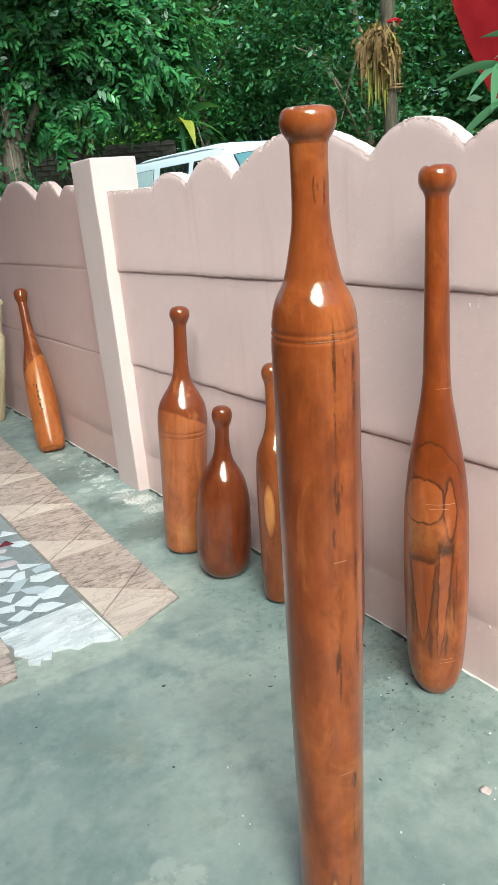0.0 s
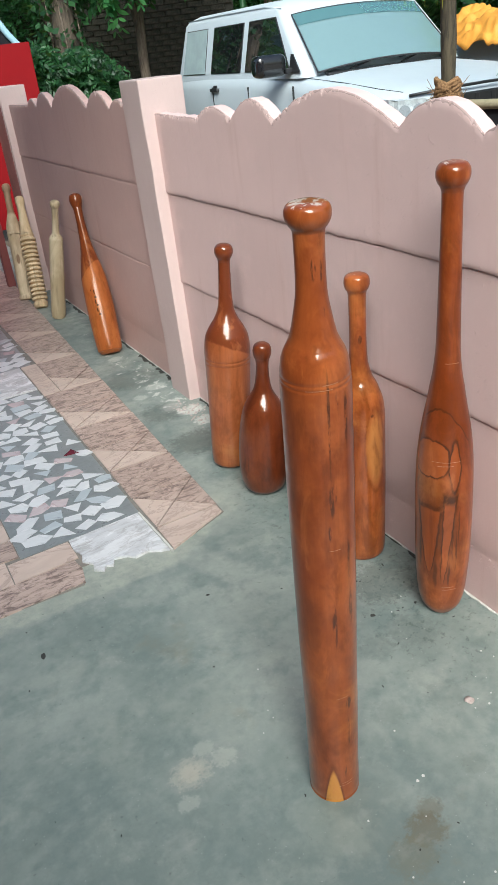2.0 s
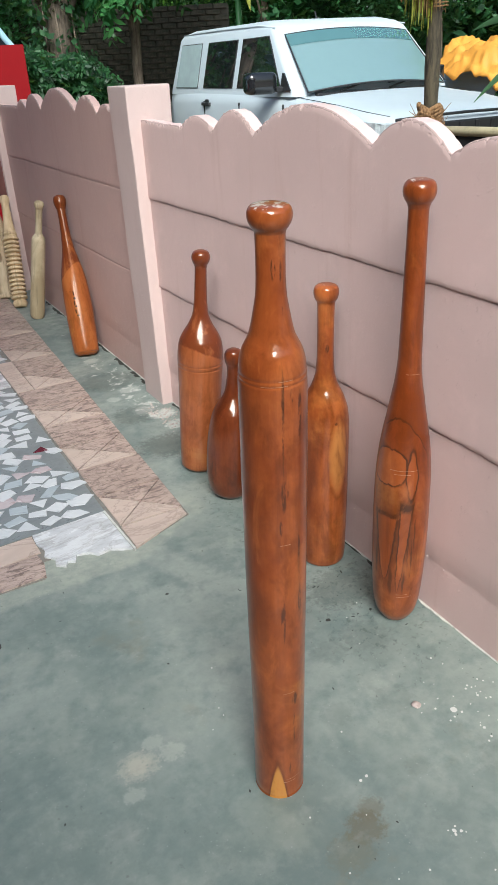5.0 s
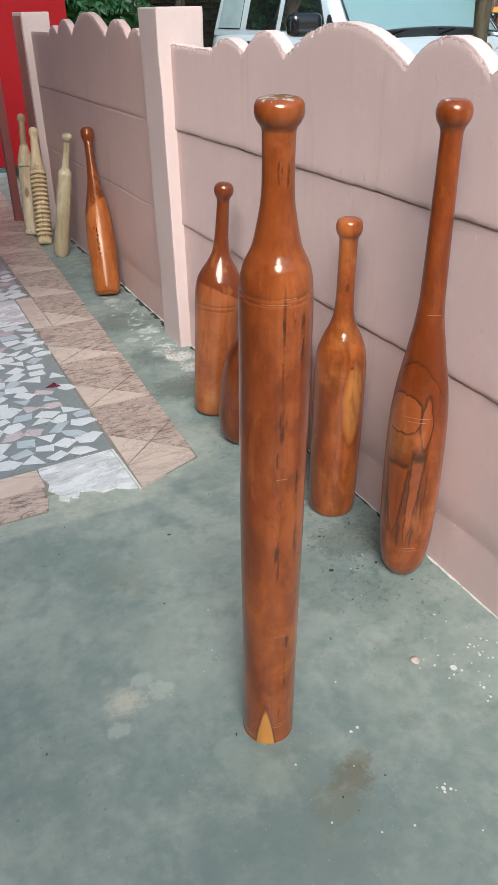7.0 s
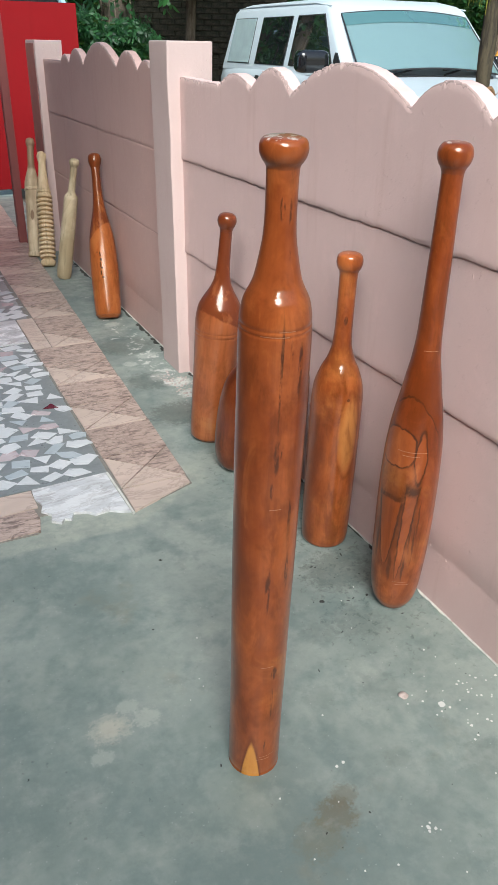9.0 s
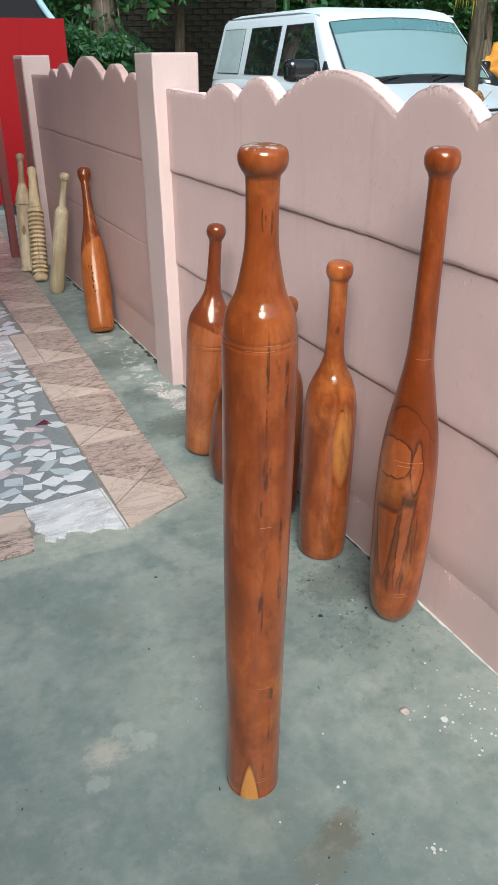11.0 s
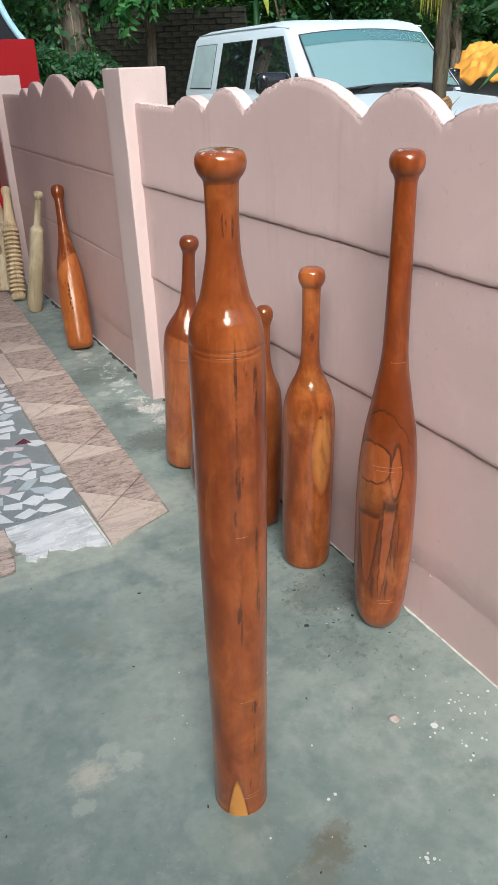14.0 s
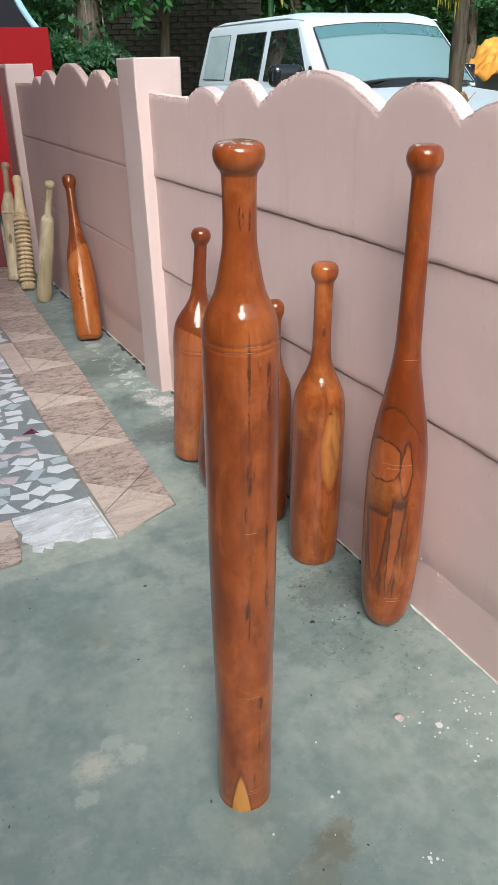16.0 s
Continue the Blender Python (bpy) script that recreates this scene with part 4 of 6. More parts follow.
def quad_pane(a, b, c, d, thick=0.006):
    """A pane on four corners, set proud along its normal."""
    a, b, c, d = (Vector(p) for p in (a, b, c, d))
    n = (b - a).cross(d - a).normalized() * thick
    v = [a - n, b - n, c - n, d - n, a + n, b + n, c + n, d + n]
    return v, [(4, 5, 6, 7), (3, 2, 1, 0), (0, 1, 5, 4), (1, 2, 6, 5), (2, 3, 7, 6), (3, 0, 4, 7)]


def grown(points, by):
    mid = sum((Vector(p) for p in points), Vector()) / 4
    return [Vector(p) + (Vector(p) - mid).normalized() * by for p in points]


def wheel(root, x, y):
    hub = part("wheel", turned([(-0.09, 0.20), (-0.10, 0.28), (-0.085, 0.335), (0.085, 0.335), (0.10, 0.28), (0.09, 0.20)], 32), RUBBER, root, smooth=False)
    hub.matrix_basis = pose(x, y, 0.335, 90)
    part("rim", turned([(-0.07, 0.205), (-0.08, 0.19), (-0.06, 0.12), (0.06, 0.12), (0.08, 0.19), (0.07, 0.205)], 24), ALLOY, hub, "grey alloy rim")


def body_rings(stations):
    rows = []
    for x, w, z0, belt, crown in stations:
        half = [(w - 0.07, z0), (w - 0.01, z0 + 0.10), (w, z0 + (belt - z0) * 0.55), (w - 0.005, belt - 0.14), (w - 0.03, belt - 0.045), (w - 0.075, belt - 0.008), (w - 0.15, belt + crown * 0.3), (w * 0.5, belt + crown * 0.85)]
        rows.append([(x, y, z) for y, z in half] + [(x, 0, belt + crown)] + [(x, -y, z) for y, z in reversed(half)])
    return rows


def suv():
    root = thing("suv", Matrix.Translation((4.86, 6.02, -0.09)) @ pose(0, 0, 0, 0, 0, -92.7) @ Matrix.Diagonal((1, 1, 0.965, 1)), "silver-white boxy off-road car parked beyond the wall", "car")
    body = part("body", loft(body_rings([
        (1.10, 0.66, 0.36, 0.74, 0.02), (1.07, 0.74, 0.33, 0.86, 0.03), (1.00, 0.80, 0.32, 0.93, 0.03), (0.80, 0.85, 0.32, 0.975, 0.035), (0.40, 0.875, 0.32, 1.03, 0.04), (-0.05, 0.885, 0.32, 1.06, 0.04),
        (-0.25, 0.89, 0.32, 1.09, 0.03), (-1.2, 0.90, 0.32, 1.135, 0.0), (-2.2, 0.90, 0.32, 1.14, 0.0), (-3.0, 0.885, 0.34, 1.14, 0.0), (-3.18, 0.86, 0.36, 1.12, 0.0), (-3.24, 0.80, 0.40, 1.06, 0.0)])), CAR_WHITE, root, smooth=True)
    body.data.set_sharp_from_angle(angle=radians(38))

    def outline(front, rear, hw, z, round_by, bow):
        pts = []
        for cx, cy, a0 in ((front, hw, 0), (rear, hw, 90), (rear, -hw, 180), (front, -hw, 270)):
            for i in range(6):
                a = radians(a0 + i * 18)
                ox = cx + (-round_by if cx == front else round_by)
                oy = cy + (-round_by if cy > 0 else round_by)
                pts.append([ox + round_by * math.cos(a), oy + round_by * math.sin(a), z])
        for p in pts:
            if p[0] > front - 0.3:
                p[0] -= bow * (p[1] / hw) ** 2
        return [tuple(p) for p in pts]

    cabin = part("cabin", loft([outline(-0.10, -3.16, 0.86, 1.09, 0.06, 0.10), outline(-0.13, -3.15, 0.850, 1.15, 0.06, 0.10), outline(-0.68, -3.03, 0.745, 1.66, 0.07, 0.06),
                                outline(-0.76, -2.99, 0.715, 1.708, 0.09, 0.06), outline(-0.92, -2.90, 0.62, 1.748, 0.12, 0.05), outline(-1.3, -2.6, 0.30, 1.766, 0.1, 0.0)]), CAR_WHITE, root, smooth=True)
    cabin.data.set_sharp_from_angle(angle=radians(38))

    def side(x, z, s, out=0.0):
        t = (z - 1.15) / (1.66 - 1.15)
        return (x, s * (0.850 + (0.745 - 0.850) * t + out), z)

    for s in (-1, 1):
        for name, x0, x1, t0, t1 in (("front_window", -1.34, -0.45, -1.32, -0.80), ("rear_window", -2.18, -1.47, -2.15, -1.45), ("quarter_window", -2.97, -2.36, -2.90, -2.34)):
            pts = [side(x0, 1.165, s, 0.001), side(x1, 1.165, s, 0.001), side(t1, 1.60, s, 0.001), side(t0, 1.60, s, 0.001)]
            if s < 0:
                pts = [pts[1], pts[0], pts[3], pts[2]]
            f = part("window_frame", quad_pane(*grown(pts, 0.014), 0.004), BLACK, root, "black rubber surround")
            part(name, quad_pane(*pts, 0.008), SIDE_GLASS if name != "quarter_window" else SKY_GLASS, f, "dark glass" if name != "quarter_window" else "glass coloured pale as if reflecting sky")
        # mirror
        m = part("mirror", box(-0.56, s * 1.04 - 0.15, 1.12, -0.39, s * 1.04 + 0.15, 1.31, 0.07, 5) if s < 0 else box(-0.62, 0.86, 1.125, -0.36, 0.95, 1.28, 0.03, 3), GLOSS_BLACK, root, "glossy black mirror housing", True)
        part("mirror_arm", box(-0.47, min(s * 0.82, s * 0.92), 1.135, -0.38, max(s * 0.82, s * 0.92), 1.18, 0.01, 2), BLACK, m)
        tri = [side(-0.43, 1.14, s, 0.008), side(-0.24, 1.14, s, 0.008), side(-0.40, 1.29, s, 0.008), side(-0.43, 1.29, s, 0.008)]
        part("mirror_sail", quad_pane(*(tri if s > 0 else [tri[1], tri[0], tri[3], tri[2]]), 0.006), BLACK, root)
        for x in (-2.0,):
            h = part("door_handle", box(x - 0.11, s * 0.905 - 0.02, 0.985, x + 0.08, s * 0.905 + 0.02, 1.02, 0.010, 2), BLACK, root, "black door handle")
            part("handle_cup", box(x - 0.05, s * 0.897 - 0.008, 1.015, x + 0.03, s * 0.897 + 0.008, 1.05, 0.008, 2), BLACK, h)
        for x in (-0.32, -1.22, -2.08):
            part("door_gap", box(x - 0.004, s * 0.896 - 0.009, 0.40, x + 0.004, s * 0.896 + 0.006, 1.03), BLACK, root)
        # gutter rail along the roof's edge
        part("roof_rail", tube([(-0.74, s * 0.725, 1.675), (-1.05, s * 0.722, 1.705), (-2.0, s * 0.72, 1.715), (-2.95, s * 0.715, 1.708)], [0.006, 0.008, 0.008, 0.005], 8), CAR_WHITE, root, smooth=True)
        lamp = part("headlight", loft([[(0.72, s * 0.868, 0.925), (0.72, s * 0.868, 0.80), (0.90, s * 0.845, 0.72), (0.90, s * 0.84, 0.92)],
                                       [(1.00, s * 0.822, 0.915), (1.00, s * 0.822, 0.79), (1.055, s * 0.77, 0.70), (1.045, s * 0.77, 0.90)],
                                       [(1.095, s * 0.56, 0.90), (1.10, s * 0.56, 0.80), (1.105, s * 0.52, 0.72), (1.10, s * 0.52, 0.87)]]), LAMP_GLASS, root, "clear headlight with chrome inside")
        for y in (0.62, 0.73):
            bulb = part("reflector", turned([(0.0, 0.045), (0.012, 0.05), (0.014, 0.03)], 16), LAMP_GREY, lamp)
            bulb.matrix_basis = pose(1.095 - (y - 0.6) * 0.25, s * y, 0.815, 0, 80, s * 12)
        for x in (0.12, -2.62):
            wheel(root, x, s * 0.80)
    wind = [(-0.135, -0.745, 1.115), (-0.135, 0.745, 1.115), (-0.665, 0.67, 1.60), (-0.665, -0.67, 1.60)]
    ctr = (Vector(wind[1]) - Vector(wind[0])).cross(Vector(wind[3]) - Vector(wind[0])).normalized()
    cols = 12
    rows = []
    for j in range(7):
        v = j / 6
        row = []
        for i in range(cols + 1):
            u = i / cols
            p = Vector(wind[0]).lerp(Vector(wind[1]), u).lerp(Vector(wind[3]).lerp(Vector(wind[2]), u), v)
            row.append(p + ctr * (0.012 + 0.075 * (1 - (2 * u - 1) ** 2) * (0.95 - 0.25 * v)))
        rows.append(row)
    verts = [p for row in rows for p in row]
    faces = [(j * (cols + 1) + i, j * (cols + 1) + i + 1, (j + 1) * (cols + 1) + i + 1, (j + 1) * (cols + 1) + i) for j in range(6) for i in range(cols)]
    screen = part("windscreen", (verts, faces), CAR_GLASS, root, "teal-tinted windscreen", True)
    lift = ctr * 0.004
    low = [rows[5][i].lerp(rows[4][i], 0.25) + lift for i in range(cols + 1)]
    band = low + [p + lift for p in rows[5]] + [p + lift for p in rows[6]]
    part("sun_band", (band, [(j * (cols + 1) + i, j * (cols + 1) + i + 1, (j + 1) * (cols + 1) + i + 1, (j + 1) * (cols + 1) + i) for j in (0, 1) for i in range(cols)]), BAND_GLASS, screen, "darker teal band along the top", True)
    rim_pts = rows[0] + [r[-1] for r in rows[1:]] + rows[-1][-2::-1] + [r[0] for r in rows[-2::-1]]
    part("windscreen_seal", tube(rim_pts, [0.008] * len(rim_pts), 6), BLACK, root, "black windscreen seal")
    for y0, y1 in ((-0.42, 0.18), (0.12, 0.66)):
        w = part("wiper", tube([(-0.10 - 0.02, y0, 1.118), (-0.17, (y0 + y1) / 2, 1.18), (-0.20, y1, 1.195)], [0.009, 0.008, 0.005], 6), BLACK, root)
        part("wiper_blade", tube([(-0.17, y0 + 0.02, 1.16), (-0.215, y1 + 0.06, 1.21)], [0.007, 0.006], 6), BLACK, w)
    part("cowl", box(-0.16, -0.66, 1.085, -0.10, 0.66, 1.112, 0.010, 2), BLACK, root, "black cowl strip under the windscreen")
    for s in (-1, 1):
        part("bonnet_gap", tube([(-0.22, s * 0.80, 1.085), (0.35, s * 0.775, 1.035), (0.78, s * 0.74, 0.982), (0.96, s * 0.66, 0.95)], [0.0032] * 4, 6), BLACK, root)
    part("bonnet_lip", tube([(1.035, -0.66, 0.925), (1.075, -0.35, 0.94), (1.085, 0, 0.945), (1.075, 0.35, 0.94), (1.035, 0.66, 0.925)], [0.012] * 5, 6), BLACK, root, smooth=True)
    grille = part("grille", box(1.075, -0.50, 0.70, 1.115, 0.50, 0.89, 0.012, 2), BLACK, root, "black grille")
    for i in range(6):
        y = -0.40 + i * 0.16
        part("grille_bar", box(1.112, y - 0.022, 0.72, 1.124, y + 0.022, 0.88, 0.005, 2), BLACK, grille)
    part("bumper", box(0.96, -0.80, 0.36, 1.14, 0.80, 0.62, 0.05, 3), BLACK, root, "black bumper")
    part("antenna", tube([(-1.20, 0.0, 1.74), (-1.24, 0.0, 1.83)], [0.009, 0.005], 6), BLACK, root)
    return root


suv()


def second_car():
    root = thing("car", Matrix.Translation((7.35, 5.3, -0.06)) @ pose(0, 0, 0, 0, 0, -92), "white car parked beside the off-road car, partly under a tarpaulin", "car")
    body = part("body", loft(body_rings([
        (0.80, 0.60, 0.28, 0.57, 0.02), (0.74, 0.72, 0.26, 0.67, 0.03), (0.5, 0.80, 0.26, 0.76, 0.04), (0.0, 0.83, 0.26, 0.82, 0.05), (-0.3, 0.84, 0.26, 0.85, 0.03),
        (-1.5, 0.84, 0.26, 0.85, 0.0), (-2.8, 0.83, 0.28, 0.85, 0.0), (-3.1, 0.76, 0.32, 0.78, 0.0)])), CAR_WHITE, root, smooth=True)
    body.data.set_sharp_from_angle(angle=radians(38))
    rows = []
    for f, r, hw, z in ((-0.15, -2.9, 0.78, 0.82), (-0.75, -2.7, 0.62, 1.15), (-0.95, -2.5, 0.5, 1.20), (-1.2, -2.2, 0.25, 1.21)):
        rows.append([(f, -hw, z), (f + 0.04, 0, z), (f, hw, z), (r, hw, z), (r, -hw, z)])
    part("cabin", loft(rows), CAR_WHITE, root)
    w = [(-0.21, -0.66, 0.865), (-0.21, 0.66, 0.865), (-0.70, 0.55, 1.125), (-0.70, -0.55, 1.125)]
    part("windscreen", quad_pane(*w, 0.02), CAR_GLASS, root, "tinted windscreen")
    for s in (-1, 1):
        p = [(-1.1, s * 0.772, 0.86), (-0.42, s * 0.772, 0.86), (-0.78, s * 0.655, 1.11), (-1.1, s * 0.655, 1.11)]
        part("side_window", quad_pane(*(p if s > 0 else [p[1], p[0], p[3], p[2]]), 0.012), SIDE_GLASS, root)
        for x in (0.0, -2.4):
            wheel(root, x, s * 0.74)


second_car()


def tarpaulin():
    """A crumpled sheet thrown over the second car's roof and windscreen."""
    nx, ny = 70, 84
    verts, faces = [], []
    for i in range(nx + 1):
        for j in range(ny + 1):
            u, v = i / nx, j / ny
            x = 6.45 + 1.8 * u
            y = 5.1 + 2.2 * v
            d = abs(u - 0.5) * 2
            top = 1.20 - 0.62 * max(0, 0.42 - v) - 0.45 * max(0, d - 0.62) * 2
            drift = noise.noise((x * 1.6, y * 1.3, 0))
            fold = 0.12 * drift + 0.16 * (0.5 - abs(noise.noise((x * 3.4 + 1.5 * drift, y * 1.4 + x, 5)))) + 0.20 * (0.4 - abs(noise.noise((x * 7 + y * 2.5, y * 2.2 - x * 1.5, 2)))) + 0.10 * (0.4 - abs(noise.noise((x * 15 - y * 4, y * 6 + x * 3, 3))))
            verts.append((x + 0.02 * noise.noise((x * 5, y * 5, 8)), y, top + fold))
    for i in range(nx):
        for j in range(ny):
            a = i * (ny + 1) + j
            faces.append((a, a + ny + 1, a + ny + 2, a + 1))
    ob = part("tarpaulin", (verts, faces), TARP, smooth=True)
    mod = ob.modifiers.new("thick", "SOLIDIFY")
    mod.thickness = 0.006
    tagged(ob, "crumpled orange tarpaulin thrown over the white car", "tarpaulin")


tarpaulin()


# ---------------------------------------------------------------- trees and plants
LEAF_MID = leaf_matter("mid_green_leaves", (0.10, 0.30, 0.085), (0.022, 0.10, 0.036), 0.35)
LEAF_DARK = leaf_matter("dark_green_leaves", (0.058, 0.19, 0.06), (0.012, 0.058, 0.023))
# leaf green darkened to carry the shade deep in the foliage
LEAF_SHADE = leaf_matter("shaded_leaves", (0.030, 0.10, 0.036), (0.010, 0.042, 0.017))
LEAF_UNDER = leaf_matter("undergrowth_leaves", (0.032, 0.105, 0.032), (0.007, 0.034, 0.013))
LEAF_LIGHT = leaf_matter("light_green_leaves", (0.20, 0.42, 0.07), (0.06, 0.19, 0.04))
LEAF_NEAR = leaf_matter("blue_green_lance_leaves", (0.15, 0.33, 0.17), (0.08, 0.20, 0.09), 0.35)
BARK = bark("grey_brown_bark", (0.24, 0.19, 0.14), (0.10, 0.075, 0.055))
BARK_DARK = bark("dark_bark", (0.11, 0.085, 0.06), (0.04, 0.03, 0.022))
rng = np.random.default_rng(7)


def leaf_mesh(name, centres, size, material, parent, droop=0.35, slim=0.45, label=""):
    """Many leaves, each a folded blade of four corners and a rib, at the given places."""
    c = np.asarray(centres, float)
    n = len(c)
    a = rng.normal(size=(n, 3))
    a[:, 2] = a[:, 2] * 0.5 - droop
    a /= np.linalg.norm(a, axis=1)[:, None]
    b = np.cross(a, rng.normal(size=(n, 3)) * 0.6 + np.array([0, 0, 1.0]))
    b /= np.linalg.norm(b, axis=1)[:, None] + 1e-9
    nrm = np.cross(a, b)
    s = size * rng.uniform(0.6, 1.35, (n, 1))
    v = np.empty((n, 4, 3))
    v[:, 0] = c
    v[:, 1] = c + a * s * 0.5 + b * s * slim * 0.5 + nrm * s * 0.08
    v[:, 2] = c + a * s
    v[:, 3] = c + a * s * 0.5 - b * s * slim * 0.5 + nrm * s * 0.08
    me = bpy.data.meshes.new(name)
    me.vertices.add(4 * n)
    me.vertices.foreach_set("co", v.reshape(-1))
    me.loops.add(4 * n)
    me.loops.foreach_set("vertex_index", np.arange(4 * n, dtype=np.int32))
    me.polygons.add(n)
    me.polygons.foreach_set("loop_start", np.arange(0, 4 * n, 4, dtype=np.int32))
    me.update(calc_edges=True)
    me.validate()
    me.materials.append(material)
    ob = new(name, me)
    if parent:
        ob.parent = parent
    if label:
        tagged(ob, label)
    return ob


def clumps(middle, radii, count, each, spread):
    """Places in clumps over the outside of an uneven ball."""
    d = rng.normal(size=(count, 3))
    d /= np.linalg.norm(d, axis=1)[:, None]
    r = rng.uniform(0.35, 1.0, (count, 1)) ** 0.6
    mids = np.asarray(middle) + d * r * np.asarray(radii)
    k = rng.normal(size=(count, each, 3)) * spread * rng.uniform(0.6, 1.4, (count, 1, 1))
    k[:, :, 2] *= 0.55
    return (mids[:, None, :] + k).reshape(-1, 3), mids


def tree(base, height, spread, material, leaves, label, size=0.12, trunk=0.09, low=0.35, wood=None, slim=0.45, clump=0.22, each=36, forks=7):
    root = thing("tree", Matrix.Translation(base), label, "tree")
    wood = wood or BARK
    sway = rng.normal(size=2) * 0.12
    points = [(sway[0] * t * t * height * 0.3 + 0.04 * math.sin(t * 5 + base[0]), sway[1] * t * t * height * 0.3, t * height * 0.86) for t in np.linspace(0, 1, 9)]
    part("trunk", tube(points, [trunk * (1.25 - 0.95 * t) for t in np.linspace(0, 1, 9)], 12), wood, root, smooth=True)
    middle = (points[-1][0], points[-1][1], height * (low + 1) / 2)
    places, mids = clumps(middle, (spread, spread, height * (1 - low) / 2), max(10, leaves // each), each, clump)
    for i in range(forks):
        t = 0.35 + 0.6 * i / forks
        p = Vector(points[min(8, int(t * 8))])
        goal = Vector(mids[(i * 5) % len(mids)])
        knee = p.lerp(goal, 0.5) + Vector((0, 0, 0.12))
        part("limb", tube([p, knee, goal], [trunk * 0.5 * (1.2 - t), trunk * 0.3, trunk * 0.08], 7), wood, root, smooth=True)
    leaf_mesh("crown", places, size, material, root, slim=slim)
    return root


def feathery(name, mids, ways, faces, material, parent, reach=0.25, leaflet=0.115, pairs=5, label=""):
    """Compound leaves: at each place a drooping rib with oval leaflets on both sides, as one mesh; faces: where each leaf's upper side looks."""
    mids, ways, faces = (np.asarray(a, float) for a in (mids, ways, faces))
    ways = ways / np.linalg.norm(ways, axis=1)[:, None]
    side = np.cross(ways, faces) + rng.normal(size=mids.shape) * 0.10
    side /= np.linalg.norm(side, axis=1)[:, None]
    up = np.cross(side, ways)
    size = rng.uniform(0.65, 1.3, (len(mids), 1))
    leaves = []
    for i in range(pairs):
        t = (i + 0.4) / pairs
        root = mids + ways * reach * size * t + np.array([0, 0, -0.35]) * reach * size * t * t
        for s in (-1, 1):
            ln = leaflet * size * (1.1 - 0.55 * abs(t - 0.35)) * rng.uniform(0.75, 1.25, size.shape)
            d = side * s * 0.82 + ways * 0.6 + np.array([0, 0, -0.15]) + rng.normal(size=mids.shape) * 0.16
            d /= np.linalg.norm(d, axis=1)[:, None]
            tilt = up + rng.normal(size=mids.shape) * 0.35
            w = np.cross(tilt, d)
            w /= np.linalg.norm(w, axis=1)[:, None]
            n = np.cross(d, w)
            leaves.append(np.stack([root, root + d * ln * 0.30 + w * ln * 0.17, root + d * ln * 0.68 + w * ln * 0.16 - n * ln * 0.05, root + d * ln - n * ln * 0.14,
                                    root + d * ln * 0.68 - w * ln * 0.16 - n * ln * 0.05, root + d * ln * 0.30 - w * ln * 0.17], 1))
    v = np.concatenate(leaves)
    n = len(v)
    me = bpy.data.meshes.new(name)
    me.vertices.add(6 * n)
    me.vertices.foreach_set("co", v.reshape(-1))
    me.loops.add(6 * n)
    me.loops.foreach_set("vertex_index", np.arange(6 * n, dtype=np.int32))
    me.polygons.add(n)
    me.polygons.foreach_set("loop_start", np.arange(0, 6 * n, 6, dtype=np.int32))
    me.update(calc_edges=True)
    me.validate()
    me.materials.append(material)
    ob = new(name, me)
    if parent:
        ob.parent = parent
    if label:
        tagged(ob, label)
    return ob


